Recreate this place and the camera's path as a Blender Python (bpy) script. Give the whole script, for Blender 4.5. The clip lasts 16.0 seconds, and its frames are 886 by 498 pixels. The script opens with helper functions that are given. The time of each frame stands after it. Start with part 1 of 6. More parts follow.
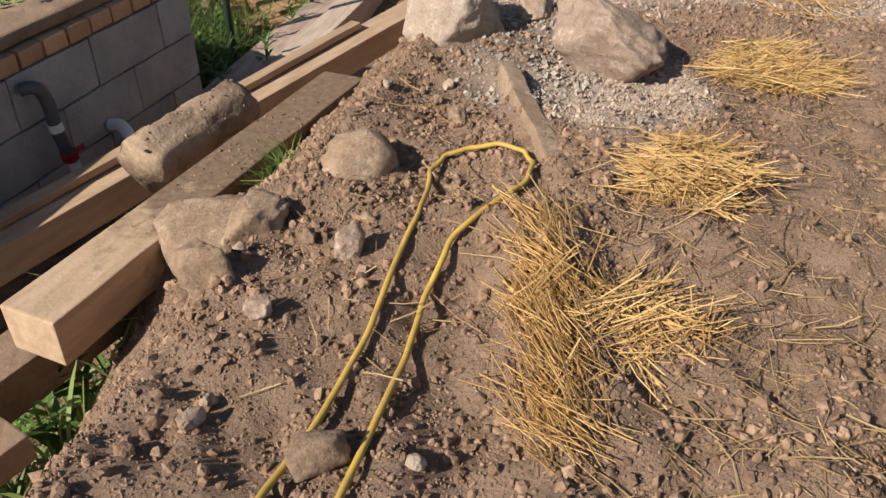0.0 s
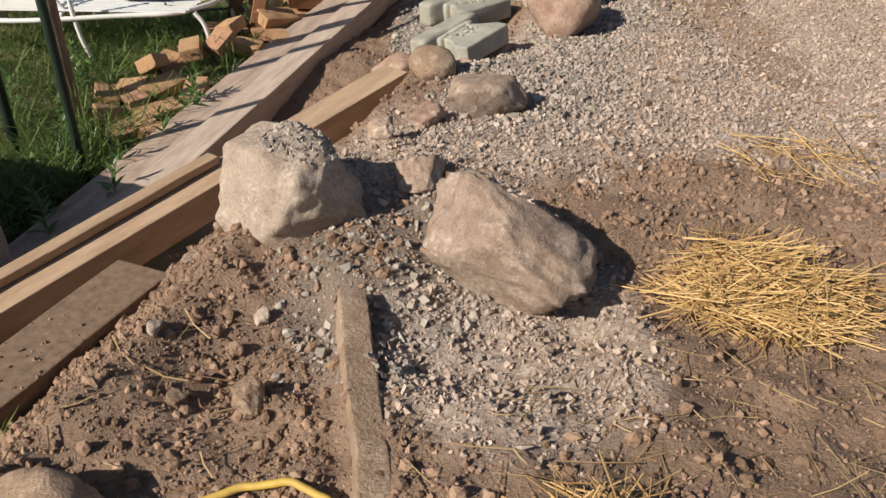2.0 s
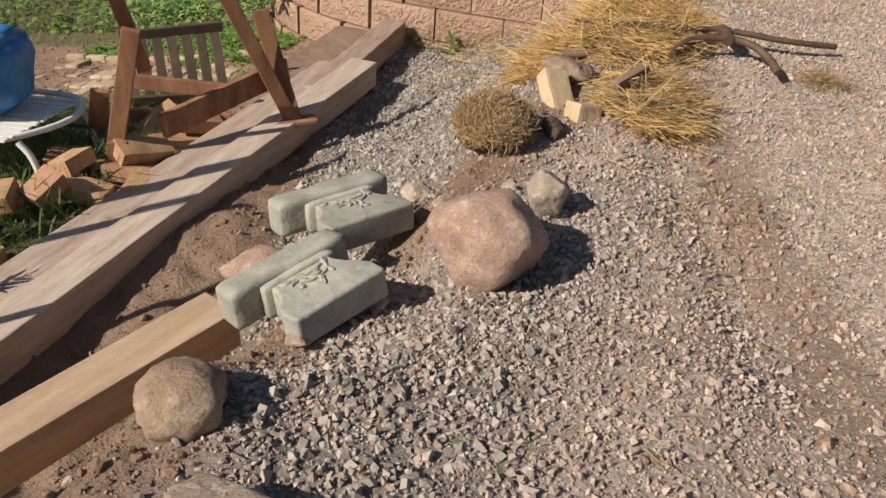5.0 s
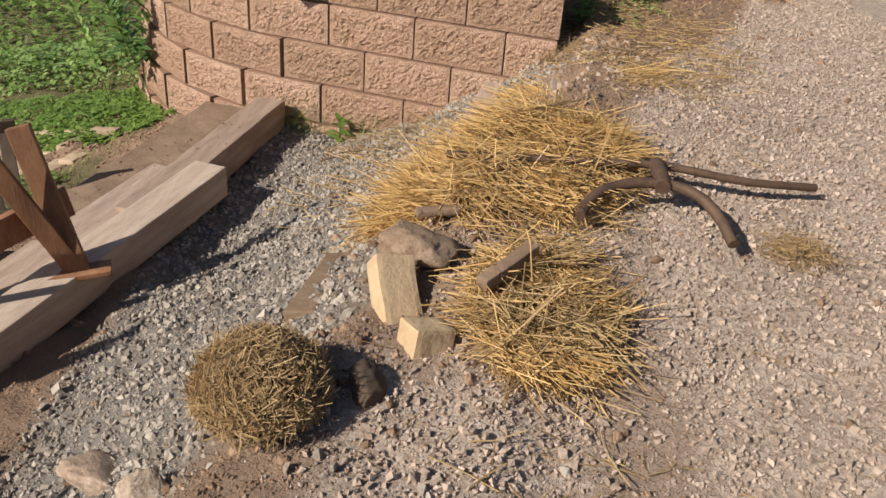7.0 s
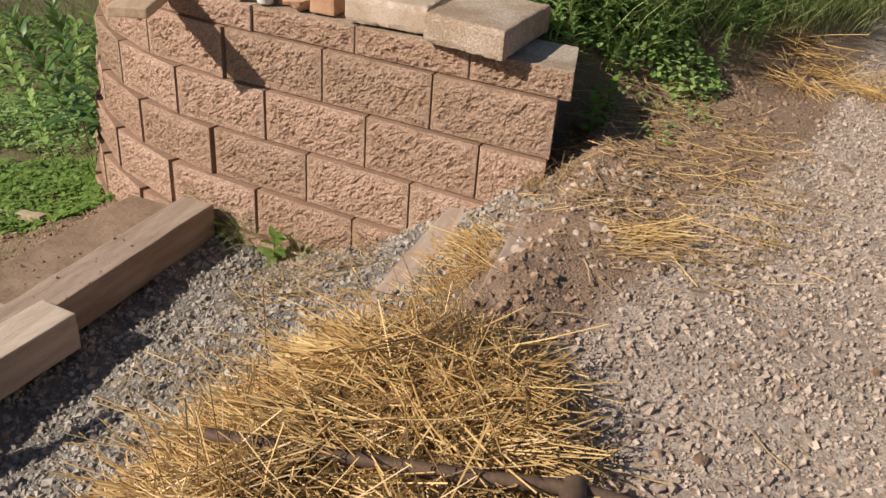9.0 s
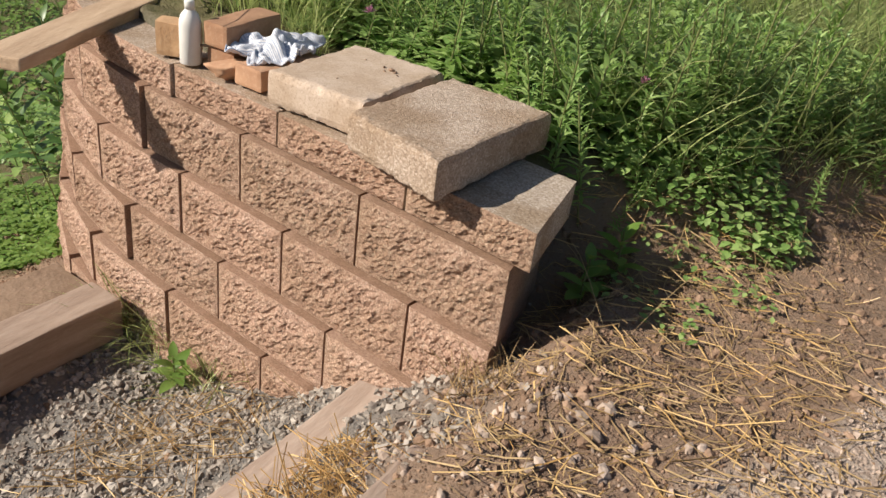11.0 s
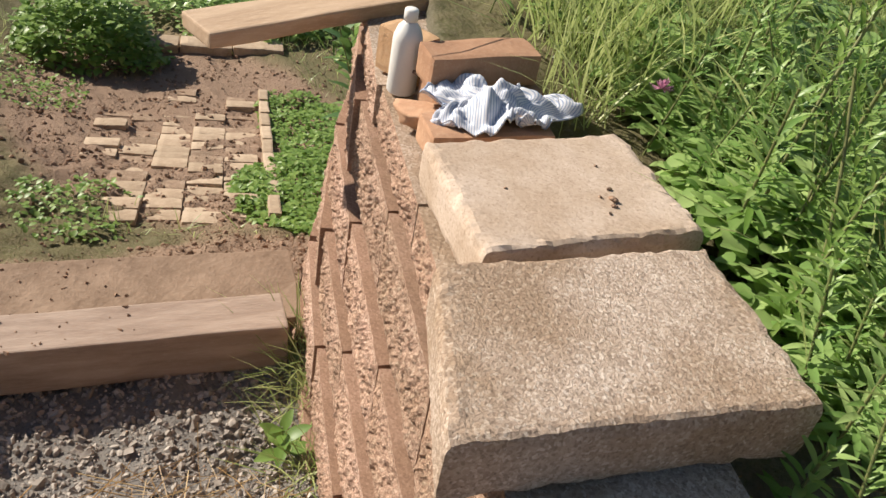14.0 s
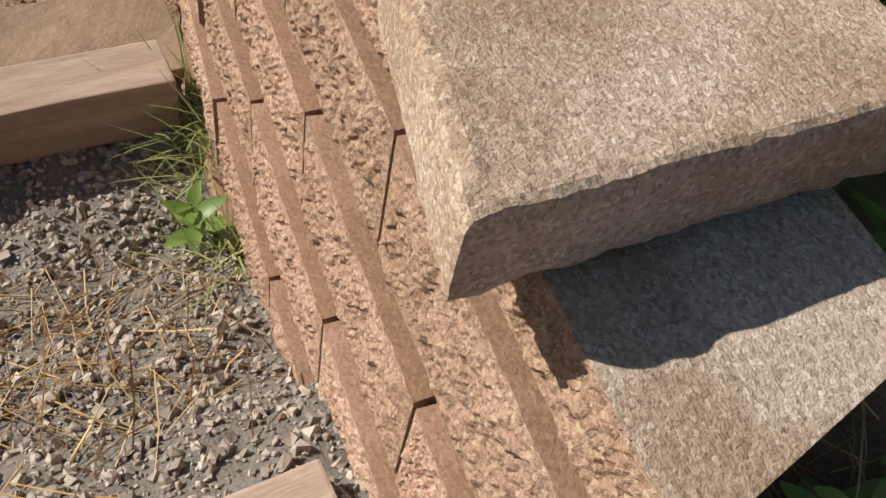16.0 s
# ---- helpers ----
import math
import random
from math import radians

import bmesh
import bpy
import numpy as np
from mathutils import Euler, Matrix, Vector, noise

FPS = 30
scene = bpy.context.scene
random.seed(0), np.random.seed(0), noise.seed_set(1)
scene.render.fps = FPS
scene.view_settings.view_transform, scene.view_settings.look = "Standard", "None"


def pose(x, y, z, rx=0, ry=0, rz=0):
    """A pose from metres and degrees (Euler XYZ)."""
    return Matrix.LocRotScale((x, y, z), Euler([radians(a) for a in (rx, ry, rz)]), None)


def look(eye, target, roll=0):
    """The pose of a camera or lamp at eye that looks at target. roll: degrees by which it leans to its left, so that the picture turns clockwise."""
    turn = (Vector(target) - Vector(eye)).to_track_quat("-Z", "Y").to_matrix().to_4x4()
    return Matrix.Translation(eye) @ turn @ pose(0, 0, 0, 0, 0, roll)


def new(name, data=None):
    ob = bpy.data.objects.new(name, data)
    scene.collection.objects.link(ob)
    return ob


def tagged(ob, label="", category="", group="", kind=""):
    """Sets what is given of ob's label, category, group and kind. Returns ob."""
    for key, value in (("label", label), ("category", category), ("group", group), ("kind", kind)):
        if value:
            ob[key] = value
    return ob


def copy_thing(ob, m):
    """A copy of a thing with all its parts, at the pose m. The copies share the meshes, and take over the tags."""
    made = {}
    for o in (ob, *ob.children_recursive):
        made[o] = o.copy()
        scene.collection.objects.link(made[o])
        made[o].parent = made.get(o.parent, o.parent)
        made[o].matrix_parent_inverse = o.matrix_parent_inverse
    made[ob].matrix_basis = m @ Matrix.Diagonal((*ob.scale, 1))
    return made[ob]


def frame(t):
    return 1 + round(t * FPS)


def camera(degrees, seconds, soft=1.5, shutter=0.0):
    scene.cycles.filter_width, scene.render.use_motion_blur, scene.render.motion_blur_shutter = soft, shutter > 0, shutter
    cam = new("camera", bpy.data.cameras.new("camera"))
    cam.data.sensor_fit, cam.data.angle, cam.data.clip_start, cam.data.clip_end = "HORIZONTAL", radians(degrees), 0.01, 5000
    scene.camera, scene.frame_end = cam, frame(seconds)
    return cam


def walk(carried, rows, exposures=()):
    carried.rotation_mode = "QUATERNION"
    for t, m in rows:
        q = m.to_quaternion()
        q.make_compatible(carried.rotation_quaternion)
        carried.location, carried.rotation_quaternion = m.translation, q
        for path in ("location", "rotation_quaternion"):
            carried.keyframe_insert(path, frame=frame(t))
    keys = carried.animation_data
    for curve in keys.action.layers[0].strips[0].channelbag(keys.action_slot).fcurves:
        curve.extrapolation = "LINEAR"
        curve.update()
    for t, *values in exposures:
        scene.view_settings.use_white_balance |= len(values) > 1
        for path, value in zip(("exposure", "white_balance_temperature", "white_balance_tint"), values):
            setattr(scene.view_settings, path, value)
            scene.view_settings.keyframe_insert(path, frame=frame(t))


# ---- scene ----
cam = camera(56.2, 16.0)
PATH = [
    (0, (0.71, 2.847, 1.691), (0.697, 4.469, 0.522), 0.4),
    (0.5, (0.818, 3.098, 1.677), (0.789, 4.733, 0.526), 0.8),
    (1, (0.878, 3.4, 1.625), (0.853, 5.05, 0.495), 0.6),
    (1.5, (0.936, 3.661, 1.647), (0.927, 5.317, 0.525), 0.7),
    (2, (1.065, 3.924, 1.638), (1.072, 5.594, 0.538), 0.9),
    (2.5, (1.175, 4.158, 1.638), (1.18, 5.845, 0.564), 1.4),
    (3, (1.261, 4.418, 1.643), (1.229, 6.119, 0.591), 2.7),
    (3.2, (1.284, 4.491, 1.651), (1.226, 6.195, 0.605), 2.9),
    (5.3, (1.565, 5.696, 1.604), (1.534, 7.422, 0.595), 4.7),
    (5.5, (1.624, 5.827, 1.621), (1.619, 7.555, 0.615), 4.9),
    (6, (1.719, 6.099, 1.652), (1.745, 7.831, 0.652), 4.9),
    (6.5, (1.781, 6.43, 1.664), (1.801, 8.165, 0.669), 4.9),
    (7, (1.879, 6.731, 1.658), (1.881, 8.471, 0.671), 4.6),
    (7.5, (2.031, 7.05, 1.662), (1.992, 8.793, 0.682), 4.2),
    (8, (2.144, 7.368, 1.629), (2.053, 9.115, 0.658), 4.3),
    (8.5, (2.235, 7.647, 1.661), (2.072, 9.391, 0.695), 4.4),
    (9, (2.384, 7.963, 1.67), (2.133, 9.703, 0.717), 4.6),
    (9.5, (2.488, 8.239, 1.653), (2.146, 9.97, 0.713), 5.1),
    (10, (2.577, 8.521, 1.704), (2.158, 10.24, 0.772), 5.8),
    (10.2, (2.606, 8.625, 1.703), (2.161, 10.336, 0.769), 6.1),
    (12.3, (2.771, 9.749, 1.772), (1.812, 11.166, 0.736), 11.3),
    (12.5, (2.774, 9.849, 1.779), (1.728, 11.19, 0.726), 11.6),
    (13, (2.704, 9.99, 1.762), (1.523, 11.179, 0.672), 12.2),
    (13.5, (2.644, 10.053, 1.742), (1.385, 11.134, 0.625), 12.2),
    (14, (2.605, 10.175, 1.716), (1.279, 11.118, 0.554), 11.3),
    (14.5, (2.547, 10.268, 1.658), (1.262, 11.122, 0.385), 10.2),
    (15, (2.449, 10.298, 1.593), (1.35, 11.189, 0.179), 11.7),
    (15.5, (2.382, 10.294, 1.498), (1.458, 11.225, -0.013), 13.4),
    (16, (2.365, 10.284, 1.443), (1.554, 11.235, -0.118), 14.5),
]
walk(cam, [(t, look(eye, target, roll)) for t, eye, target, roll in PATH], [(0, 0.36), (3, 0.2), (6, 0.19), (10, 0.2), (12.4, 0.68), (13, 0.58), (14.5, 0.6), (15.3, 0.5), (16, 0.4)])

# ---- light ----
world = bpy.data.worlds.new("world")
scene.world = world
world.use_nodes = True
wn = world.node_tree.nodes
sky = wn.new("ShaderNodeTexSky")
sky.sky_type = "NISHITA"
sky.sun_disc = False
SUN_AZ, SUN_EL = radians(233), radians(35)
sky.sun_elevation, sky.sun_rotation = SUN_EL, SUN_AZ
wn["Background"].inputs["Strength"].default_value = 0.055
world.node_tree.links.new(sky.outputs[0], wn["Background"].inputs["Color"])
sun_data = bpy.data.lights.new("sun", "SUN")
sun_data.energy, sun_data.angle, sun_data.color = 5.0, radians(0.55), (1.0, 0.92, 0.80)
sun = new("sun", sun_data)
to_sun = Vector((math.sin(SUN_AZ) * math.cos(SUN_EL), math.cos(SUN_AZ) * math.cos(SUN_EL), math.sin(SUN_EL)))
sun.matrix_world = look((0, 0, 20), Vector((0, 0, 20)) - to_sun)


# ---- materials ----
def nodes_of(m):
    m.use_nodes = True
    nt = m.node_tree
    return nt, nt.nodes, nt.links, nt.nodes["Principled BSDF"]


def noise_node(nt, co, scale, detail=4, rough=0.6):
    n = nt.nodes.new("ShaderNodeTexNoise")
    n.inputs["Scale"].default_value, n.inputs["Detail"].default_value, n.inputs["Roughness"].default_value = scale, detail, rough
    nt.links.new(co, n.inputs["Vector"])
    return n.outputs["Fac"]


def ramp_node(nt, fac, stops):
    r = nt.nodes.new("ShaderNodeValToRGB")
    while len(r.color_ramp.elements) < len(stops):
        r.color_ramp.elements.new(0.5)
    for e, (p, c) in zip(r.color_ramp.elements, stops):
        e.position, e.color = p, (*c, 1)
    nt.links.new(fac, r.inputs[0])
    return r.outputs[0]


def mix_node(nt, fac, a, b, how="MIX"):
    m = nt.nodes.new("ShaderNodeMix")
    m.data_type, m.blend_type = "RGBA", how
    for socket, v in ((m.inputs[0], fac), (m.inputs[6], a), (m.inputs[7], b)):
        if isinstance(v, (int, float)):
            socket.default_value = v
        elif isinstance(v, tuple):
            socket.default_value = (*v, 1)
        else:
            nt.links.new(v, socket)
    return m.outputs[2]


def bump_node(nt, height, strength, distance, below=None):
    b = nt.nodes.new("ShaderNodeBump")
    b.inputs["Strength"].default_value, b.inputs["Distance"].default_value = strength, distance
    nt.links.new(height, b.inputs["Height"])
    if below:
        nt.links.new(below, b.inputs["Normal"])
    return b.outputs[0]


def surface(name, light, dark, speck, coarse=3.0, fine=60.0, bump=0.5, depth=0.006, rough=0.9, spread=0.0, island=False, stretch=None, metal=0.0, specks=0.35):
    """A weathered surface: two tones in large stains, a speckle, fine relief; spread varies it from piece to piece."""
    m = bpy.data.materials.new(name)
    nt, nodes, links, bsdf = nodes_of(m)
    co = nodes.new("ShaderNodeTexCoord").outputs["Object"]
    if stretch:
        mp = nodes.new("ShaderNodeMapping")
        mp.inputs["Scale"].default_value = stretch
        links.new(co, mp.inputs[0])
        co = mp.outputs[0]
    big, small = noise_node(nt, co, coarse, 5), noise_node(nt, co, fine, 4, 0.7)
    colour = ramp_node(nt, big, [(0.32, dark), (0.66, light)])
    colour = mix_node(nt, ramp_node(nt, small, [(0.5, (0, 0, 0)), (0.72, (specks, specks, specks))]), colour, speck)
    if spread:
        src = nodes.new("ShaderNodeNewGeometry").outputs["Random Per Island"] if island else nodes.new("ShaderNodeObjectInfo").outputs["Random"]
        lo, hi = 1 - spread, 1 + spread
        tone = ramp_node(nt, src, [(0.0, (lo, lo * 0.98, lo * 0.95)), (0.5, (1, 0.97, 0.95)), (1.0, (hi, hi, hi))])
        colour = mix_node(nt, 1.0, colour, tone, "MULTIPLY")
    links.new(colour, bsdf.inputs["Base Color"])
    bsdf.inputs["Roughness"].default_value, bsdf.inputs["Metallic"].default_value = rough, metal
    bsdf.inputs["Specular IOR Level"].default_value = 0.3
    middle = noise_node(nt, co, (coarse * fine) ** 0.5, 5, 0.65)
    links.new(bump_node(nt, small, bump, depth, bump_node(nt, middle, bump, depth * 2.5, bump_node(nt, big, bump, depth * 4))), bsdf.inputs["Normal"])
    return m


def aggregate(name, tones, stain, scale=260.0, spread=0.1, bump=0.8, depth=0.003, coarse=5.0, lumpy=0.004, knobs=7.0, mixed=0.6):
    """Cast or split concrete: small stones of several tones in a paste, with broad stains."""
    m = bpy.data.materials.new(name)
    nt, nodes, links, bsdf = nodes_of(m)
    co = nodes.new("ShaderNodeTexCoord").outputs["Object"]
    vor = nodes.new("ShaderNodeTexVoronoi")
    vor.inputs["Scale"].default_value = scale
    warp = nodes.new("ShaderNodeTexNoise")
    warp.inputs["Scale"].default_value, warp.inputs["Detail"].default_value = scale * 0.8, 3
    links.new(co, warp.inputs["Vector"])
    shift = nodes.new("ShaderNodeVectorMath")
    shift.operation = "MULTIPLY_ADD"
    shift.inputs[1].default_value = (0.5 / scale,) * 3
    links.new(warp.outputs["Color"], shift.inputs[0])
    links.new(co, shift.inputs[2])
    links.new(shift.outputs[0], vor.inputs["Vector"])
    cell = nodes.new("ShaderNodeSeparateColor")
    links.new(vor.outputs["Color"], cell.inputs[0])
    k = len(tones) - 1
    stones = ramp_node(nt, cell.outputs[0], [(i / k, c) for i, c in enumerate(tones)])
    big, mid = noise_node(nt, co, coarse, 3, 0.55), noise_node(nt, co, coarse * knobs, 5, 0.75)
    base = ramp_node(nt, mid, [(0.3, tones[k // 2]), (0.7, tones[k // 2 + 1])])
    colour = mix_node(nt, mixed, base, stones)
    colour = mix_node(nt, ramp_node(nt, big, [(0.40, (0.75, 0.75, 0.75)), (0.62, (0, 0, 0))]), colour, mix_node(nt, 1.0, colour, stain, "MULTIPLY"))
    tone = ramp_node(nt, nodes.new("ShaderNodeObjectInfo").outputs["Random"], [(0.0, (1 - spread, 1 - spread, 1 - spread * 1.3)), (0.5, (1, 0.96, 0.93)), (1.0, (1 + spread, 1 + spread, 1 + spread))])
    pits = noise_node(nt, co, scale * 0.7, 4, 0.75)
    colour = mix_node(nt, ramp_node(nt, pits, [(0.34, (0.7, 0.7, 0.7)), (0.42, (0, 0, 0))]), colour, tones[0])
    links.new(mix_node(nt, 1.0, colour, tone, "MULTIPLY"), bsdf.inputs["Base Color"])
    bsdf.inputs["Roughness"].default_value = 0.95
    bsdf.inputs["Specular IOR Level"].default_value = 0.25
    links.new(bump_node(nt, cell.outputs[1], bump * 0.8, depth, bump_node(nt, pits, bump, depth * 2.2, bump_node(nt, mid, bump, lumpy))), bsdf.inputs["Normal"])
    return m


def stone_face(name, tones, crust, spread=0.16):
    """Field stone: mottled tones, a pale crust in patches, pits and grains."""
    m = bpy.data.materials.new(name)
    nt, nodes, links, bsdf = nodes_of(m)
    co = nodes.new("ShaderNodeTexCoord").outputs["Object"]
    big, mid, fine = noise_node(nt, co, 5, 6, 0.65), noise_node(nt, co, 26, 6, 0.72), noise_node(nt, co, 150, 4, 0.75)
    colour = ramp_node(nt, big, [(0.30, tones[0]), (0.48, tones[1]), (0.68, tones[2])])
    colour = mix_node(nt, 0.55, colour, ramp_node(nt, mid, [(0.30, tones[0]), (0.65, tones[2])]))
    patch = nodes.new("ShaderNodeMath")
    patch.operation = "MULTIPLY"
    links.new(noise_node(nt, co, 9, 6, 0.7), patch.inputs[0])
    links.new(noise_node(nt, co, 60, 4, 0.7), patch.inputs[1])
    colour = mix_node(nt, ramp_node(nt, patch.outputs[0], [(0.26, (0, 0, 0)), (0.36, (0.7, 0.7, 0.7))]), colour, crust)
    colour = mix_node(nt, ramp_node(nt, fine, [(0.36, (0.55, 0.55, 0.55)), (0.50, (0, 0, 0))]), colour, mix_node(nt, 1.0, colour, (0.5, 0.47, 0.44), "MULTIPLY"))
    tone = ramp_node(nt, nodes.new("ShaderNodeObjectInfo").outputs["Random"], [(0.0, (1 - spread,) * 3), (1.0, (1 + spread,) * 3)])
    links.new(mix_node(nt, 1.0, colour, tone, "MULTIPLY"), bsdf.inputs["Base Color"])
    bsdf.inputs["Roughness"].default_value = 0.93
    bsdf.inputs["Specular IOR Level"].default_value = 0.25
    links.new(bump_node(nt, fine, 0.8, 0.003, bump_node(nt, mid, 0.8, 0.010, bump_node(nt, big, 0.5, 0.012))), bsdf.inputs["Normal"])
    return m


def leafy(name, a, b, trans=0.25, rough=0.5):
    """Leaf or blade: tone differs from leaf to leaf, a little light comes through."""
    m = bpy.data.materials.new(name)
    nt, nodes, links, bsdf = nodes_of(m)
    colour = ramp_node(nt, nodes.new("ShaderNodeNewGeometry").outputs["Random Per Island"], [(0.0, a), (1.0, b)])
    links.new(colour, bsdf.inputs["Base Color"])
    bsdf.inputs["Roughness"].default_value = rough
    tl = nodes.new("ShaderNodeBsdfTranslucent")
    links.new(colour, tl.inputs["Color"])
    mx = nodes.new("ShaderNodeMixShader")
    mx.inputs[0].default_value = trans
    links.new(bsdf.outputs[0], mx.inputs[1])
    links.new(tl.outputs[0], mx.inputs[2])
    links.new(mx.outputs[0], nodes["Material Output"].inputs["Surface"])
    return m


def soiled_pine():
    """Sawn pine, clean at its near end and caked with earth further on."""
    m = bpy.data.materials.new("soiled_pine")
    nt, nodes, links, bsdf = nodes_of(m)
    co = nodes.new("ShaderNodeTexCoord").outputs["Object"]
    mp = nodes.new("ShaderNodeMapping")
    mp.inputs["Scale"].default_value = (6, 1, 6)
    links.new(co, mp.inputs[0])
    wood = ramp_node(nt, noise_node(nt, mp.outputs[0], 4, 5), [(0.3, (0.37, 0.25, 0.16)), (0.7, (0.55, 0.40, 0.27))])
    earth = ramp_node(nt, noise_node(nt, co, 40, 5, 0.7), [(0.3, (0.10, 0.065, 0.042)), (0.7, (0.25, 0.165, 0.11))])
    xyz = nodes.new("ShaderNodeSeparateXYZ")
    links.new(co, xyz.inputs[0])
    add = nodes.new("ShaderNodeMath")
    add.operation = "MULTIPLY_ADD"
    add.inputs[1].default_value = 0.55
    links.new(xyz.outputs[1], add.inputs[0])
    links.new(noise_node(nt, co, 7, 6, 0.7), add.inputs[2])
    cover = ramp_node(nt, add.outputs[0], [(0.66, (0, 0, 0)), (0.80, (0.95, 0.95, 0.95))])
    links.new(mix_node(nt, cover, wood, earth), bsdf.inputs["Base Color"])
    bsdf.inputs["Roughness"].default_value = 0.9
    links.new(bump_node(nt, noise_node(nt, co, 60, 5, 0.7), 0.5, 0.004), bsdf.inputs["Normal"])
    return m


def ground_material():
    m = bpy.data.materials.new("ground")
    nt, nodes, links, bsdf = nodes_of(m)
    co = nodes.new("ShaderNodeTexCoord").outputs["Object"]
    zone = nodes.new("ShaderNodeVertexColor")
    zone.layer_name = "zone"
    sep = nodes.new("ShaderNodeSeparateColor")
    links.new(zone.outputs["Color"], sep.inputs[0])
    big, mid, fine = noise_node(nt, co, 1.7, 6), noise_node(nt, co, 14, 5, 0.7), noise_node(nt, co, 120, 3, 0.7)
    vor = nodes.new("ShaderNodeTexVoronoi")
    vor.inputs["Scale"].default_value = 75
    links.new(co, vor.inputs["Vector"])
    soil = mix_node(nt, mid, ramp_node(nt, big, [(0.3, (0.14, 0.086, 0.056)), (0.7, (0.29, 0.19, 0.127))]), (0.35, 0.24, 0.17))
    cell = nodes.new("ShaderNodeSeparateColor")
    links.new(vor.outputs["Color"], cell.inputs[0])
    grit = mix_node(nt, 0.8, ramp_node(nt, big, [(0.3, (0.40, 0.315, 0.258)), (0.7, (0.54, 0.435, 0.362))]), ramp_node(nt, cell.outputs[0], [(0.0, (0.2, 0.2, 0.2)), (1.0, (0.8, 0.79, 0.78))]), "SOFT_LIGHT")
    grey = mix_node(nt, mid, (0.15, 0.14, 0.13), (0.28, 0.255, 0.23))
    turf = mix_node(nt, mid, (0.08, 0.10, 0.03), (0.19, 0.14, 0.08))
    colour = mix_node(nt, sep.outputs[0], soil, grit)
    colour = mix_node(nt, sep.outputs[1], colour, grey)
    colour = mix_node(nt, sep.outputs[2], colour, turf)
    colour = mix_node(nt, ramp_node(nt, fine, [(0.45, (0, 0, 0)), (0.75, (0.35, 0.35, 0.35))]), colour, (0.36, 0.29, 0.23))
    links.new(colour, bsdf.inputs["Base Color"])
    bsdf.inputs["Roughness"].default_value = 0.95
    bsdf.inputs["Specular IOR Level"].default_value = 0.2
    links.new(bump_node(nt, fine, 0.7, 0.006, bump_node(nt, noise_node(nt, co, 50, 6, 0.8), 0.8, 0.014, bump_node(nt, vor.outputs["Distance"], 0.6, 0.005))), bsdf.inputs["Normal"])
    return m


GROUND = ground_material()
SOILED_PINE = soiled_pine()
SPLIT = aggregate("split_faced_concrete", ((0.22, 0.13, 0.095), (0.46, 0.287, 0.217), (0.56, 0.363, 0.28), (0.64, 0.445, 0.345), (0.82, 0.65, 0.53)), (0.80, 0.78, 0.70), 240, 0.12, 1.0, 0.0036, 3.5, 0.005, 15.0, 0.62)
CAP = aggregate("cast_concrete", ((0.19, 0.135, 0.10), (0.40, 0.31, 0.24), (0.52, 0.42, 0.34), (0.58, 0.48, 0.40), (0.86, 0.80, 0.73)), (0.62, 0.53, 0.42), 230, 0.05, 1.0, 0.0020, 5.0, 0.0010, 30.0, 0.5)
DUSTY_CAP = aggregate("dusty_cast_concrete", ((0.24, 0.165, 0.115), (0.45, 0.36, 0.285), (0.53, 0.43, 0.35), (0.56, 0.46, 0.38), (0.70, 0.61, 0.53)), (0.74, 0.68, 0.60), 230, 0.05, 0.5, 0.0008, 7.0, 0.0004, 24.0, 0.25)
LEDGE = aggregate("dusty_ledge", ((0.17, 0.10, 0.07), (0.29, 0.18, 0.13), (0.35, 0.225, 0.165), (0.39, 0.26, 0.19), (0.50, 0.36, 0.28)), (0.7, 0.66, 0.6), 230, 0.08, 0.7, 0.0012, 8.0, 0.002, 12.0, 0.4)
PALE_WOOD = surface("sawn_pine", (0.52, 0.38, 0.26), (0.35, 0.235, 0.15), (0.62, 0.49, 0.37), 3, 40, 0.35, 0.002, 0.75, 0.10, stretch=(6, 1, 6))
PALE_BEAM = surface("bleached_plank", (0.58, 0.48, 0.40), (0.40, 0.31, 0.25), (0.66, 0.57, 0.49), 4, 40, 0.3, 0.003, 0.8, 0.06, stretch=(6, 1, 6))
GREY_WOOD = surface("weathered_plank", (0.44, 0.34, 0.275), (0.28, 0.20, 0.155), (0.50, 0.42, 0.36), 4, 40, 0.3, 0.003, 0.8, 0.10, stretch=(6, 1, 6))
DARK_WOOD = surface("stained_wood", (0.33, 0.17, 0.092), (0.17, 0.08, 0.042), (0.42, 0.25, 0.15), 4, 40, 0.3, 0.002, 0.7, 0.2, stretch=(4, 4, 1))
OLD_WOOD = surface("dark_old_wood", (0.12, 0.085, 0.06), (0.05, 0.035, 0.026), (0.18, 0.14, 0.10), 4, 40, 0.3, 0.003, 0.85, 0.2)
DIRTY_WOOD = surface("soiled_plank", (0.29, 0.205, 0.145), (0.16, 0.105, 0.07), (0.36, 0.27, 0.2), 5, 50, 0.5, 0.005, 0.95, 0.1)
BARK = surface("weathered_log", (0.37, 0.27, 0.19), (0.14, 0.09, 0.06), (0.58, 0.46, 0.34), 8, 40, 0.6, 0.005, 0.9)
TAN_ROCK = stone_face("tan_sandstone", ((0.25, 0.17, 0.125), (0.40, 0.29, 0.22), (0.51, 0.39, 0.305)), (0.64, 0.53, 0.45))
RED_ROCK = stone_face("red_sandstone", ((0.23, 0.135, 0.10), (0.34, 0.225, 0.165), (0.42, 0.295, 0.225)), (0.52, 0.40, 0.33))
GREY_ROCK = stone_face("grey_fieldstone", ((0.29, 0.215, 0.16), (0.42, 0.33, 0.26), (0.50, 0.405, 0.33)), (0.58, 0.50, 0.43), 0.12)
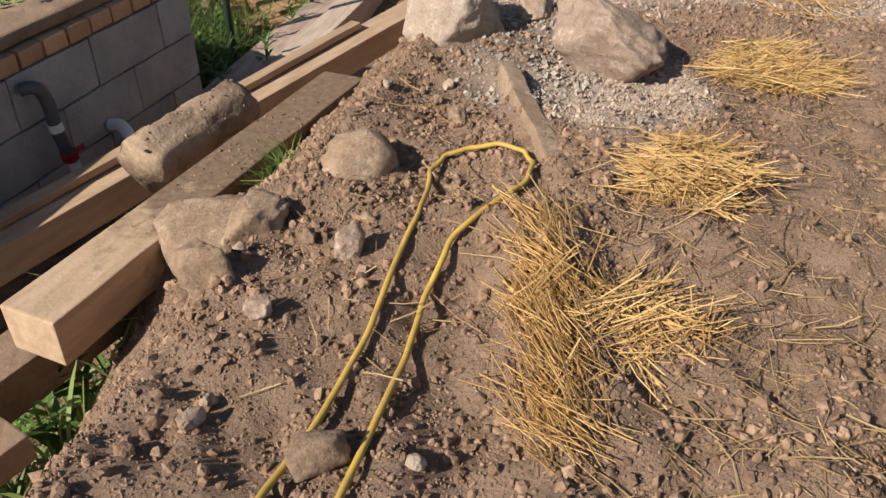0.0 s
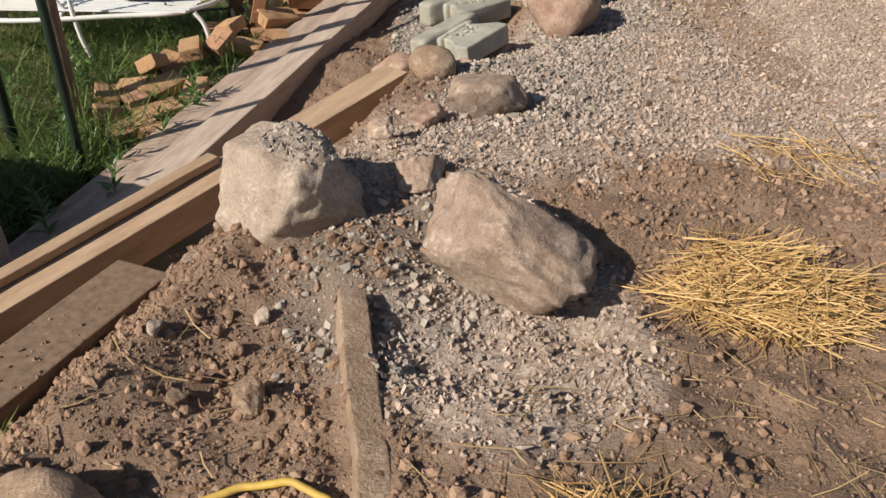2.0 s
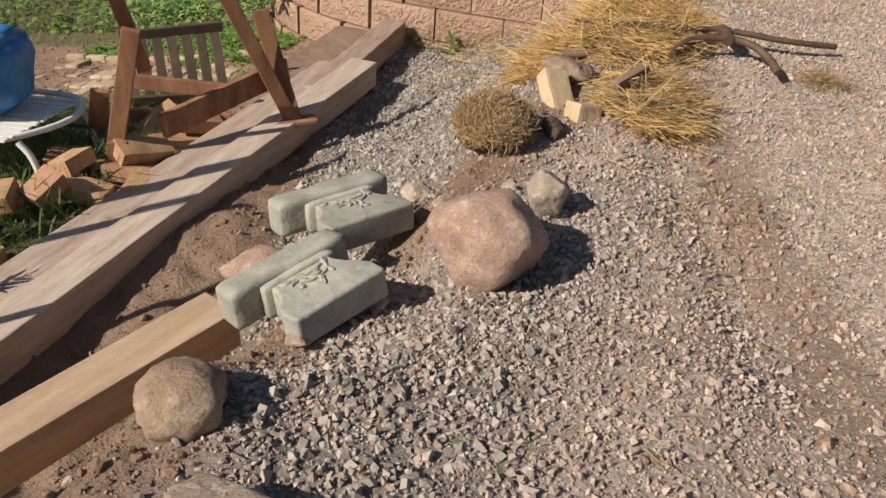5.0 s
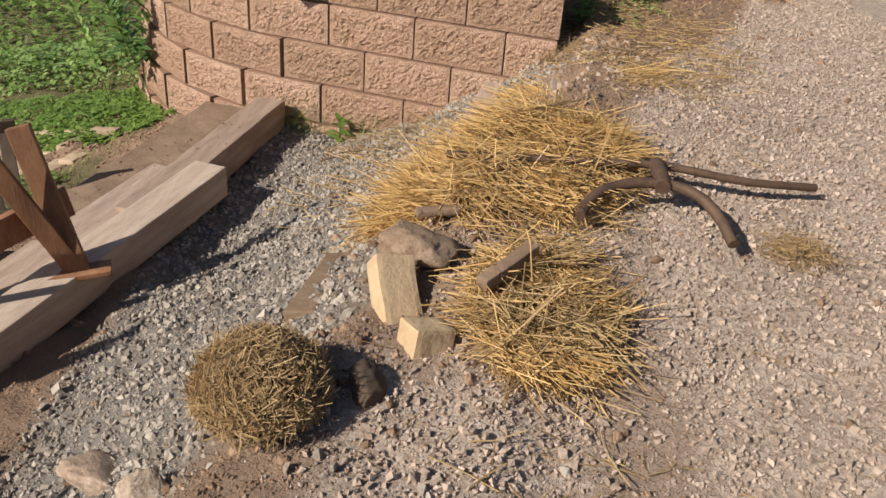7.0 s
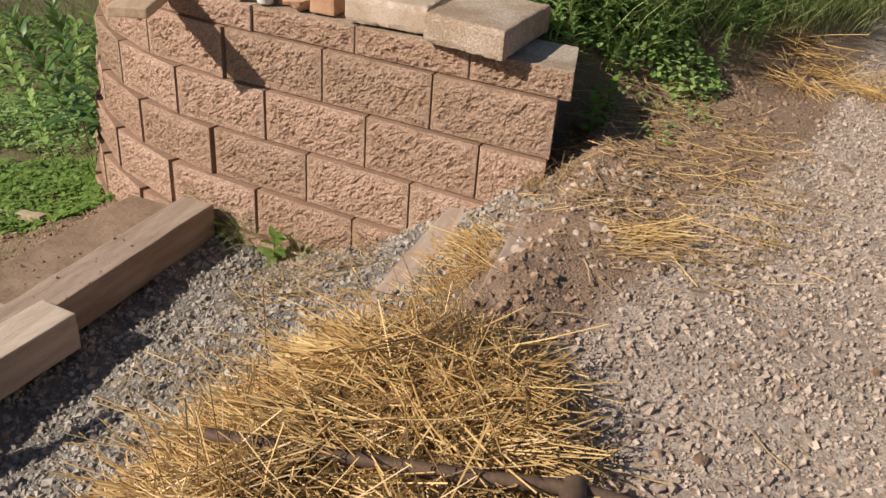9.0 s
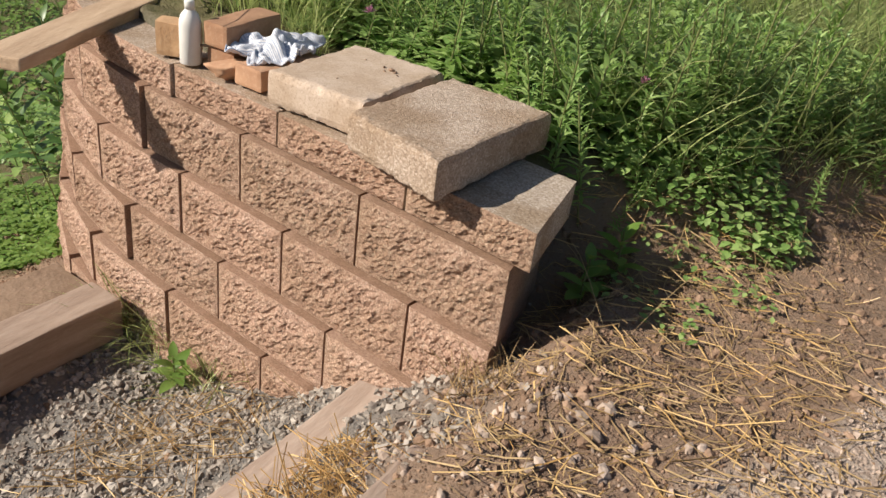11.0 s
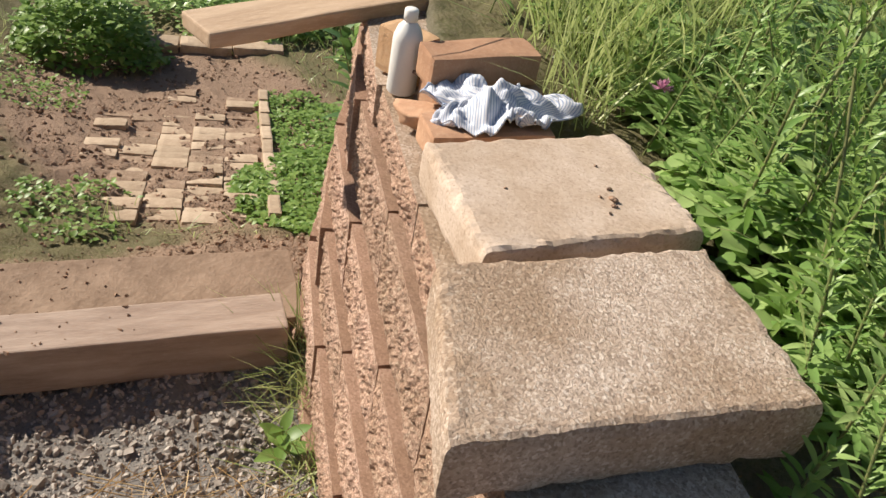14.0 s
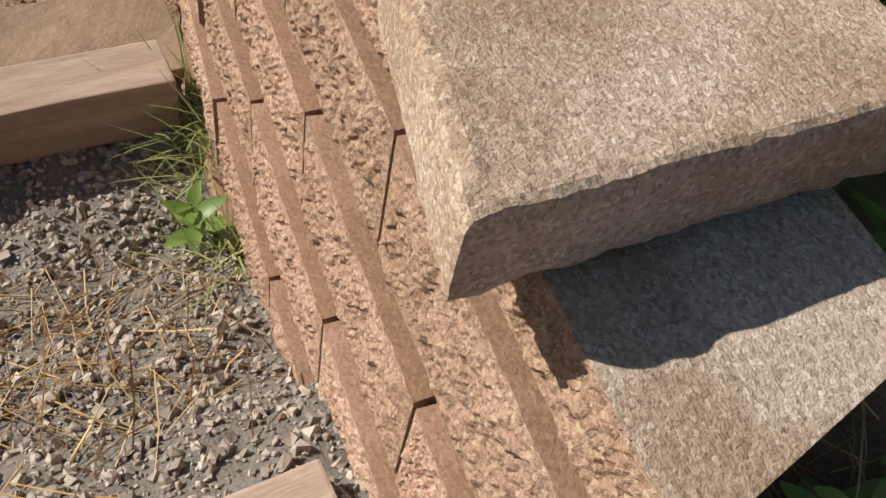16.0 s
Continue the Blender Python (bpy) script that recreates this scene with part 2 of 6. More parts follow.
DIRTY_ROCK = stone_face("earthy_stone", ((0.20, 0.13, 0.085), (0.31, 0.215, 0.145), (0.39, 0.28, 0.20)), (0.46, 0.36, 0.27))
PEBBLE = surface("gravel_chips", (0.47, 0.375, 0.312), (0.33, 0.257, 0.21), (0.56, 0.465, 0.40), 11, 90, 0.5, 0.004, 0.9, 0.26, island=True)
GREY_PEBBLE = surface("grey_gravel_chips", (0.39, 0.345, 0.30), (0.25, 0.217, 0.187), (0.50, 0.455, 0.41), 11, 90, 0.5, 0.004, 0.9, 0.34, island=True)
CLOD = surface("soil_clods", (0.33, 0.22, 0.152), (0.20, 0.128, 0.085), (0.44, 0.32, 0.235), 14, 90, 0.8, 0.004, 0.95, 0.34, island=True)
STRAW = leafy("straw", (0.40, 0.225, 0.075), (0.84, 0.58, 0.26), 0.15, 0.4)
DULL_STRAW = leafy("old_straw", (0.24, 0.15, 0.065), (0.54, 0.38, 0.19), 0.1, 0.6)
GREEN = leafy("grass_blade", (0.23, 0.31, 0.085), (0.52, 0.56, 0.24), 0.4, 0.4)
LAWN = leafy("lawn_blade", (0.06, 0.12, 0.025), (0.17, 0.23, 0.06), 0.3, 0.5)
LEAF = leafy("weed_leaf", (0.19, 0.33, 0.085), (0.44, 0.57, 0.21), 0.4, 0.4)
DARK_LEAF = leafy("shade_leaf", (0.06, 0.13, 0.035), (0.15, 0.25, 0.07), 0.3, 0.4)
CLOVER = leafy("ground_cover_leaf", (0.14, 0.25, 0.045), (0.30, 0.42, 0.11), 0.4, 0.45)
STEM = leafy("weed_stem", (0.10, 0.15, 0.04), (0.20, 0.20, 0.08), 0.1, 0.5)
PINK = leafy("clover_flower", (0.55, 0.22, 0.38), (0.70, 0.38, 0.50), 0.3, 0.6)
YELLOW_FLOWER = leafy("yellow_flower", (0.75, 0.52, 0.03), (0.85, 0.68, 0.08), 0.3, 0.6)
CAST = surface("greenish_cast_stone", (0.43, 0.41, 0.34), (0.23, 0.235, 0.205), (0.52, 0.50, 0.42), 9, 80, 0.5, 0.003, 0.7, 0.08)
BRICK = surface("tan_brick", (0.52, 0.33, 0.185), (0.38, 0.225, 0.12), (0.60, 0.44, 0.29), 8, 90, 0.4, 0.003, 0.95, 0.16)
CREAM_BRICK = surface("cream_brick", (0.60, 0.46, 0.30), (0.46, 0.33, 0.20), (0.68, 0.56, 0.41), 9, 90, 0.5, 0.003, 0.95, 0.08)
RED_BRICK = surface("orange_brick", (0.46, 0.275, 0.17), (0.34, 0.19, 0.115), (0.56, 0.40, 0.28), 8, 90, 0.4, 0.003, 0.95, 0.18)
CINDER = surface("grey_block", (0.44, 0.425, 0.41), (0.29, 0.28, 0.27), (0.52, 0.50, 0.48), 5, 80, 0.5, 0.004, 0.95, 0.08)
IRON = surface("rusty_iron", (0.16, 0.10, 0.07), (0.085, 0.055, 0.04), (0.24, 0.15, 0.10), 14, 90, 0.4, 0.002, 0.7, 0.0, metal=0.35)
HOSE = surface("yellow_hose", (0.62, 0.42, 0.085), (0.40, 0.26, 0.07), (0.36, 0.25, 0.15), 12, 80, 0.2, 0.001, 0.55, specks=0.6)
WHITE = surface("white_plastic", (0.80, 0.79, 0.76), (0.70, 0.68, 0.64), (0.82, 0.81, 0.79), 6, 60, 0.05, 0.001, 0.4)
GREY_PLASTIC = surface("grey_pipe", (0.10, 0.105, 0.115), (0.07, 0.07, 0.08), (0.16, 0.16, 0.17), 6, 60, 0.1, 0.001, 0.45)
RED_PLASTIC = surface("red_valve", (0.45, 0.03, 0.03), (0.32, 0.02, 0.02), (0.5, 0.1, 0.1), 6, 60, 0.1, 0.001, 0.4)
BLUE_TARP = surface("blue_tarpaulin", (0.055, 0.24, 0.50), (0.035, 0.15, 0.36), (0.12, 0.34, 0.6), 6, 40, 0.2, 0.003, 0.4)
GREEN_METAL = surface("dark_green_post", (0.02, 0.035, 0.025), (0.012, 0.02, 0.015), (0.05, 0.07, 0.05), 6, 60, 0.1, 0.001, 0.5)
BLACK = surface("black_plastic", (0.02, 0.02, 0.02), (0.012, 0.012, 0.012), (0.04, 0.04, 0.04), 6, 60, 0.1, 0.001, 0.5)
ROOTS = leafy("dry_root_mat", (0.25, 0.155, 0.07), (0.52, 0.36, 0.18), 0.1, 0.7)


# ---- shapes ----
def part(name, bm, material, parent=None, label=""):
    me = bpy.data.meshes.new(name)
    bm.to_mesh(me)
    bm.free()
    me.materials.append(material)
    ob = new(name, me)
    if parent:
        ob.parent = parent
    return tagged(ob, label)


def raw(name, verts, faces, material, parent=None, smooth=False):
    me = bpy.data.meshes.new(name)
    me.from_pydata(verts, [], faces)
    me.materials.append(material)
    if smooth:
        me.polygons.foreach_set("use_smooth", np.ones(len(me.polygons), bool))
    ob = new(name, me)
    if parent:
        ob.parent = parent
    return ob


def smooth_all(bm):
    for f in bm.faces:
        f.smooth = True
    return bm


def step(a, b, v):
    t = np.clip((np.asarray(v, float) - a) / (b - a), 0, 1)
    return t * t * (3 - 2 * t)


def rand2(ix, iy, k):
    h = np.sin(ix * 127.1 + iy * 311.7 + k * 74.7) * 43758.5453
    return h - np.floor(h)


def bumps(x, y, k=0):
    """Smooth value noise in the plane, -0.5 to 0.5."""
    ix, iy = np.floor(x), np.floor(y)
    u, v = x - ix, y - iy
    u, v = u * u * (3 - 2 * u), v * v * (3 - 2 * v)
    a, b, c, d = rand2(ix, iy, k), rand2(ix + 1, iy, k), rand2(ix, iy + 1, k), rand2(ix + 1, iy + 1, k)
    return (a * (1 - u) + b * u) * (1 - v) + (c * (1 - u) + d * u) * v - 0.5


# ---- the lie of the land ----
WALL_A, WALL_D, WALL_N, WALL_R = Vector((1.05, 10.975)), Vector((-0.953, 0.302)), Vector((0.302, 0.953)), 1.8
WALL_C = WALL_A + WALL_R * WALL_N


def behind_wall(x, y):
    along = (x - WALL_A.x) * WALL_D.x + (y - WALL_A.y) * WALL_D.y
    flat = (x - WALL_A.x) * WALL_N.x + (y - WALL_A.y) * WALL_N.y
    return np.where(along < 0, flat, WALL_R - np.hypot(x - WALL_C.x, y - WALL_C.y))


def edge_x(y):
    """Where the raised drive begins."""
    return np.interp(y, [2, 3, 4, 5, 6, 7, 8, 9, 10, 10.6, 11.5], [-0.3, -0.05, 0.16, 0.45, 0.78, 1.1, 1.6, 2.0, 2.4, 2.52, 2.6])


def foot_x(y):
    """Where the low ground ends."""
    return np.interp(y, [2, 3, 4, 4.3, 4.6, 5, 5.6, 6, 7, 7.6, 9, 10, 10.8, 11.5], [-0.6, -0.45, -0.30, -0.27, -0.22, -0.06, 0.19, 0.33, 0.72, 0.8, 0.86, 1.08, 1.30, 1.45])


def land(x, y):
    x, y = np.asarray(x, float), np.asarray(y, float)
    plateau = np.interp(y, [2, 5, 6, 7.2, 8, 9, 10, 10.6, 12, 20], [0.62, 0.62, 0.62, 0.535, 0.59, 0.64, 0.66, 0.68, 0.70, 0.75])
    fall = step(8.3, 11.2, y) * 0.75 + 0.10
    low = 0.04 - 0.07 * step(8.8, 7.4, y) - 0.07 * step(8.2, 9.2, y) * step(0.2, 0.6, x) - fall * (1 - np.exp(-0.6 * np.maximum(0, 0.75 - x)))
    t = np.clip((x - foot_x(y)) / (edge_x(y) - foot_x(y)), 0, 1) ** np.interp(y, [4.2, 4.6, 6.0, 7.4], [0.8, 0.42, 0.5, 1.25])
    z = low + (plateau - low) * t
    z = z - 0.04 * step(1.96, 2.16, x + 0.16 * bumps(y * 1.7, y * 0.3, 31) + 0.07 * bumps(y * 6, x * 2, 32)) * step(3.2, 2.3, x) * step(6.2, 6.9, y) * step(8.9, 8.3, y)
    z = z - 0.045 * step(0.17, 0.02, np.abs(x - 0.76)) * step(4.45, 4.15, y) * step(3.2, 3.5, y)
    z = z - 0.045 * step(0.93, 0.88, x - (4.955 - y) * 0.17) * step(0.35, 0.6, x) * step(4.4, 4.65, y) * step(5.5, 5.25, y)
    z = z - 0.065 * step(0.42, 0.26, np.hypot(x - 1.12, (y - 7.18) * 0.8))
    bank = (x - 2.36) * -0.68 + (y - 10.8) * 0.73
    back = np.minimum(step(0.10, 0.17, behind_wall(x, y)), step(-0.03, 0.32, bank))
    z = z + back * (0.88 + 0.07 * np.minimum(np.maximum(bank, 0), 1.5) - z)
    return z


def ground_z(x, y):
    x, y = np.asarray(x, float), np.asarray(y, float)
    near = step(16, 11, np.abs(x)) * step(22, 14, y)
    rough = sum(h * bumps((x * math.cos(k) - y * math.sin(k)) * s, (x * math.sin(k) + y * math.cos(k)) * s, k) for k, s, h in ((1, 2.3, 0.05), (2, 5.3, 0.04), (3, 9.7, 0.024), (4, 16, 0.016), (5, 25, 0.011), (6, 41, 0.006)))
    calm = 1 - 0.72 * step(-0.1, 0.5, x - edge_x(y)) * step(5.6, 6.3, y)
    return land(x, y) + rough * calm * near * (1 + 0.35 * step(5.6, 5.0, y))


def zone_at(x, y):
    """Shares of drive gravel, grey gravel and turf; the rest is bare soil."""
    wob = 0.35 * bumps(x * 2.5, y * 2.5, 7) + 0.2 * bumps(x * 8, y * 8, 8)
    drive = step(-0.05, 0.3, x - edge_x(y) + wob * 0.8) * step(5.55, 5.95, y + wob)
    edge = x - np.interp(y, [9.4, 9.65, 10.15, 10.53, 10.85, 12.4], [2.47, 2.565, 2.74, 3.0, 3.2, 3.87])
    bare = step(0.06, -0.08, edge + wob * 0.3) * step(9.3, 9.6, y) + 0.6 * step(0.16, 0.05, np.abs(x - 2.3 + wob * 0.2)) * step(6.3, 6.8, y) * step(9.0, 8.4, y) + step(0.35, 0.1, np.hypot((x - 1.85) / 1.2, (y - 5.75) / 0.6))
    patch = step(0.42, 0.28, np.hypot((x - 1.2) / 0.8, (y - 5.15) / 0.9) + wob * 0.3)
    drive = np.clip(drive + patch - bare, 0, 1)
    slope = step(7.3, 7.8, y) * step(0.72, 0.85, x) * step(0.0, -0.35, x - edge_x(y) + wob * 0.6)
    strewn = 0.45 * step(0.34, 0.22, np.hypot((x - 0.95) / 0.9, (y - 5.40) / 1.3) + wob * 0.3)
    ridge = 0.75 * step(0.34, 0.16, np.abs(x - edge_x(y) - 0.42 + wob * 0.2)) * step(5.9, 6.4, y) * step(7.9, 7.4, y)
    grey = np.clip(slope + strewn + ridge, 0, 1)
    turf = step(0.25, -0.15, x + wob) * step(5.6, 6.4, y) + step(0.12, 0.2, behind_wall(x, y)) * step(0.1, 0.4, (x - 2.36) * -0.68 + (y - 10.8) * 0.73)
    bed = step(1.25, 1.0, np.hypot((x + 1.5) / 1.3, (y - 11.2) / 0.8) + wob * 0.2)
    return drive, grey, np.clip(turf - bed, 0, 1)


def axis(lo, hi, fine, far):
    mid = np.arange(lo, hi + fine / 2, fine)
    grow = fine * np.cumsum(1.25 ** np.arange(1, 60))
    grow = grow[grow < far]
    return np.concatenate([lo - grow[::-1], mid, hi + grow])


def build_ground():
    xs, ys = axis(-1.0, 3.6, 0.016, 400), axis(3.2, 12.0, 0.017, 400)
    gx, gy = np.meshgrid(xs, ys)
    gz = ground_z(gx, gy)
    n, k = gx.shape
    verts = np.stack([gx.ravel(), gy.ravel(), gz.ravel()], 1)
    i = (np.arange(n - 1)[:, None] * k + np.arange(k - 1)).ravel()
    faces = np.stack([i, i + 1, i + k + 1, i + k], 1)
    ob = raw("ground", verts.tolist(), faces.tolist(), GROUND, smooth=True)
    layer = ob.data.color_attributes.new("zone", "FLOAT_COLOR", "POINT")
    d, g, t = zone_at(gx.ravel(), gy.ravel())
    layer.data.foreach_set("color", np.stack([d, g, t, np.ones_like(d)], 1).astype(np.float32).ravel())
    return tagged(ob, "bare brown soil and crushed gravel ground sloping to turf", "ground", kind="structure")


build_ground()


def bar(bm, a, b, width, height, up=(0, 0, 1), bevel=0.006, wobble=0.0, cuts=0):
    """A squared timber in bm from a to b, whose top middle line runs through a and b."""
    a, b = Vector(a), Vector(b)
    d = (b - a).normalized()
    side = d.cross(Vector(up)).normalized()
    top = side.cross(d)
    made = bmesh.ops.create_cube(bm, size=1)["verts"]
    for v in made:
        p = a.lerp(b, v.co.y + 0.5) + side * v.co.x * width + top * (v.co.z - 0.5) * height
        v.co = p
    edges = list({e for v in made for e in v.link_edges})
    if cuts:
        along = [e for e in edges if abs((e.verts[0].co - e.verts[1].co).normalized().dot(d)) > 0.9]
        bmesh.ops.subdivide_edges(bm, edges=along, cuts=cuts)
    if bevel:
        sharp = [e for e in bm.edges if e.is_valid and len(e.link_faces) == 2 and e.calc_face_angle() > 0.8]
        bmesh.ops.bevel(bm, geom=sharp, offset=bevel, segments=2, affect="EDGES", profile=0.6)
    if wobble:
        for v in bm.verts:
            v.co += Vector((noise.noise(v.co * 7), noise.noise(v.co * 7 + Vector((9, 0, 0))), noise.noise(v.co * 9 + Vector((0, 9, 0))))) * wobble
    return bm


def timber(name, label, category, a, b, width, height, material, roll=0.0, wobble=0.004, group="", bevel=0.006):
    d = (Vector(b) - Vector(a)).normalized()
    up = Matrix.Rotation(radians(roll), 3, d) @ Vector((0, 0, 1))
    bm = bar(bmesh.new(), (0, 0, 0), (0, (Vector(b) - Vector(a)).length, 0), width, height, (0, 0, 1), bevel, wobble, 10)
    ob = part(name, bm, material)
    side = d.cross(up).normalized()
    rot = Matrix((side, d, side.cross(d))).transposed().to_4x4()
    ob.matrix_world = Matrix.Translation(a) @ rot
    return tagged(ob, label, category, group)


def rock(name, label, at, size, material, turn=0.0, seed=1, angular=0.5, tilt=(0, 0), sink=0.25, category="rock", group="", parts=3):
    """A stone: a sphere cut by chance planes, roughened, resting a share of its height in the soil."""
    rnd = random.Random(seed)
    bm = bmesh.new()
    off = Vector((seed * 3.1, seed * 1.7, 0))
    if angular >= 0.9:
        # broken stone: the hull of chance points, its faces roughened
        for _ in range(11 + 2 * parts):
            bm.verts.new(Vector((rnd.gauss(0, 1), rnd.gauss(0, 1), rnd.gauss(0, 1))).normalized() * rnd.uniform(0.85, 1.08))
        hull = bmesh.ops.convex_hull(bm, input=bm.verts[:])
        bmesh.ops.delete(bm, geom=[v for v in bm.verts if not v.link_faces], context="VERTS")
        bmesh.ops.triangulate(bm, faces=bm.faces[:])
        bmesh.ops.subdivide_edges(bm, edges=bm.edges[:], cuts=3 + parts, use_grid_fill=True)
        for _ in range(2):
            bmesh.ops.smooth_vert(bm, verts=bm.verts[:], factor=0.3, use_axis_x=True, use_axis_y=True, use_axis_z=True)
        for v in bm.verts:
            p = v.co * (1.03 + 0.08 * noise.noise(v.co * 1.9 + off) - 0.10 * abs(noise.noise(v.co * 3.3 + off)) + 0.07 * noise.noise(v.co * 6 + off) + 0.04 * noise.noise(v.co * 13 + off) + 0.02 * noise.noise(v.co * 27 + off))
            v.co = Vector((p.x * size[0] / 2, p.y * size[1] / 2, p.z * size[2] / 2))
        smooth_all(bm)
        ob = part(name, bm, material)
        ob.matrix_world = pose(at[0], at[1], at[2] + size[2] * (0.5 - sink), tilt[0], tilt[1], turn)
        return tagged(ob, label, category, group)
    bmesh.ops.create_icosphere(bm, subdivisions=parts + 1, radius=1)
    planes = []
    for _ in range(14):
        n = Vector((rnd.gauss(0, 1), rnd.gauss(0, 1), rnd.gauss(0, 1))).normalized()
        planes.append((n, rnd.uniform(0.55, 0.9)))
    off = Vector((seed * 3.1, seed * 1.7, 0))
    for v in bm.verts:
        p = v.co.copy()
        for n, h in planes:
            over = p.dot(n) - h
            if over > 0:
                p -= n * over * angular
        p *= 1 + 0.13 * noise.noise(p * 1.3 + off) - 0.10 * abs(noise.noise(p * 2.6 + off)) + 0.05 * noise.noise(p * 5 + off) + 0.03 * noise.noise(p * 11 + off) + 0.012 * noise.noise(p * 23 + off)
        v.co = Vector((p.x * size[0] / 2, p.y * size[1] / 2, p.z * size[2] / 2))
    smooth_all(bm)
    ob = part(name, bm, material)
    ob.matrix_world = pose(at[0], at[1], at[2] + size[2] * (0.5 - sink), tilt[0], tilt[1], turn)
    return tagged(ob, label, category, group)


def on(x, y, up=0.0):
    return (x, y, float(ground_z(x, y)) + up)


def tube(name, points, radius, material, parent=None, sides=10, closed=False):
    """A round rod along a smooth line through the points."""
    cu = bpy.data.curves.new(name, "CURVE")
    cu.dimensions, cu.bevel_depth, cu.bevel_resolution, cu.use_fill_caps = "3D", radius, max(1, sides // 4), True
    sp = cu.splines.new("BEZIER")
    sp.bezier_points.add(len(points) - 1)
    for b, p in zip(sp.bezier_points, points):
        b.co, b.handle_left_type, b.handle_right_type = p, "AUTO", "AUTO"
    sp.resolution_u, sp.use_cyclic_u = 10, closed
    tmp = bpy.data.objects.new(name, cu)
    me = bpy.data.meshes.new_from_object(tmp)
    bpy.data.objects.remove(tmp)
    bpy.data.curves.remove(cu)
    me.materials.clear()
    me.materials.append(material)
    me.name = name
    me.polygons.foreach_set("use_smooth", np.ones(len(me.polygons), bool))
    ob = new(name, me)
    if parent:
        ob.parent = parent
    return ob


def turns(rng, n, flat=False):
    """n chance rotations; flat: about the upright alone."""
    if flat:
        a = rng.uniform(0, 2 * np.pi, n)
        m = np.zeros((n, 3, 3))
        m[:, 0, 0], m[:, 0, 1], m[:, 1, 0], m[:, 1, 1], m[:, 2, 2] = np.cos(a), -np.sin(a), np.sin(a), np.cos(a), 1
        return m
    q = rng.normal(size=(n, 4))
    q /= np.linalg.norm(q, axis=1)[:, None]
    w, x, y, z = q.T
    return np.stack([1 - 2 * (y * y + z * z), 2 * (x * y - z * w), 2 * (x * z + y * w), 2 * (x * y + z * w), 1 - 2 * (x * x + z * z), 2 * (y * z - x * w),
                     2 * (x * z - y * w), 2 * (y * z + x * w), 1 - 2 * (x * x + y * y)], 1).reshape(n, 3, 3)


def many(name, bases, rng, places, scales, rots, material, label, category, kind="stuff", parent=None, smooth=False):
    """One mesh of many small copies of a few base shapes."""
    verts, faces, start = [], [], 0
    pick = rng.integers(0, len(bases), len(places))
    for k, (bv, bf) in enumerate(bases):
        some = pick == k
        n = int(some.sum())
        v = np.einsum("nij,nvj->nvi", rots[some], bv[None] * scales[some][:, None, :]) + places[some][:, None, :]
        verts.append(v.reshape(-1, 3))
        faces.append((bf[None] + (start + np.arange(n) * len(bv))[:, None, None]).reshape(-1, bf.shape[1]))
        start += n * len(bv)
    ob = raw(name, np.concatenate(verts).tolist(), np.concatenate(faces).tolist(), material, parent, smooth)
    return tagged(ob, label, category, kind=kind)


def chip_shapes(seed, count=12):
    rng, out = np.random.default_rng(seed), []
    for _ in range(count):
        bm = bmesh.new()
        bmesh.ops.create_cube(bm, size=0.8)
        bm.verts.ensure_lookup_table()
        v = np.array([x.co for x in bm.verts])
        f = np.array([[x.index for x in fc.verts] for fc in bm.faces])
        bm.free()
        v = v * rng.uniform(0.45, 1.2, (len(v), 1)) + rng.normal(0, 0.07, v.shape)
        out.append((v, f))
    return out


CHIPS = chip_shapes(3)
SPLIT_CHIPS = [(v, np.concatenate([f[:, :3], f[:, [0, 2, 3]]])) for v, f in CHIPS]


def lump_shapes(seed, count=8):
    """Rounder crumbs of twenty faces."""
    rng, out = np.random.default_rng(seed), []
    for _ in range(count):
        bm = bmesh.new()
        bmesh.ops.create_icosphere(bm, subdivisions=1, radius=0.5)
        bm.verts.ensure_lookup_table()
        v = np.array([x.co for x in bm.verts])
        f = np.array([[x.index for x in fc.verts] for fc in bm.faces])
        bm.free()
        out.append((v * rng.uniform(0.7, 1.2, (len(v), 1)), f))
    return out


LUMPS = lump_shapes(4)


def crumb_shapes(seed, count=10):
    """Crumbs of eight faces."""
    rng, out = np.random.default_rng(seed), []
    f = np.array([(0, 2, 4), (2, 1, 4), (1, 3, 4), (3, 0, 4), (2, 0, 5), (1, 2, 5), (3, 1, 5), (0, 3, 5)])
    for _ in range(count):
        v = np.array([(1, 0, 0), (-1, 0, 0), (0, 1, 0), (0, -1, 0), (0, 0, 1), (0, 0, -1)], float) * rng.uniform(0.35, 0.65, (6, 1))
        out.append((v + rng.normal(0, 0.1, v.shape), f))
    return out


CRUMBS = crumb_shapes(6)


def scatter(rng, count, box, weight):
    """Chance places in box (x0, x1, y0, y1) kept by weight(x, y) from 0 to 1."""
    x, y = rng.uniform(box[0], box[1], count), rng.uniform(box[2], box[3], count)
    keep = rng.uniform(0, 1, count) < weight(x, y)
    return x[keep], y[keep]


# ---- retaining wall of split-faced blocks ----
def wall_point(s, inset):
    """A place s metres along the wall's face from its free end, inset metres behind it, and the way along it."""
    straight = 1.357
    if s <= straight:
        p = WALL_A - WALL_D * (straight - s)
        d, n = WALL_D, WALL_N
    else:
        a = (s - straight) / WALL_R
        n0 = -WALL_N
        n0 = Matrix.Rotation(-a, 2) @ n0
        p = WALL_C + n0 * WALL_R
        n = -n0
        d = Matrix.Rotation(-a, 2) @ WALL_D
    return p + n * inset, d, n


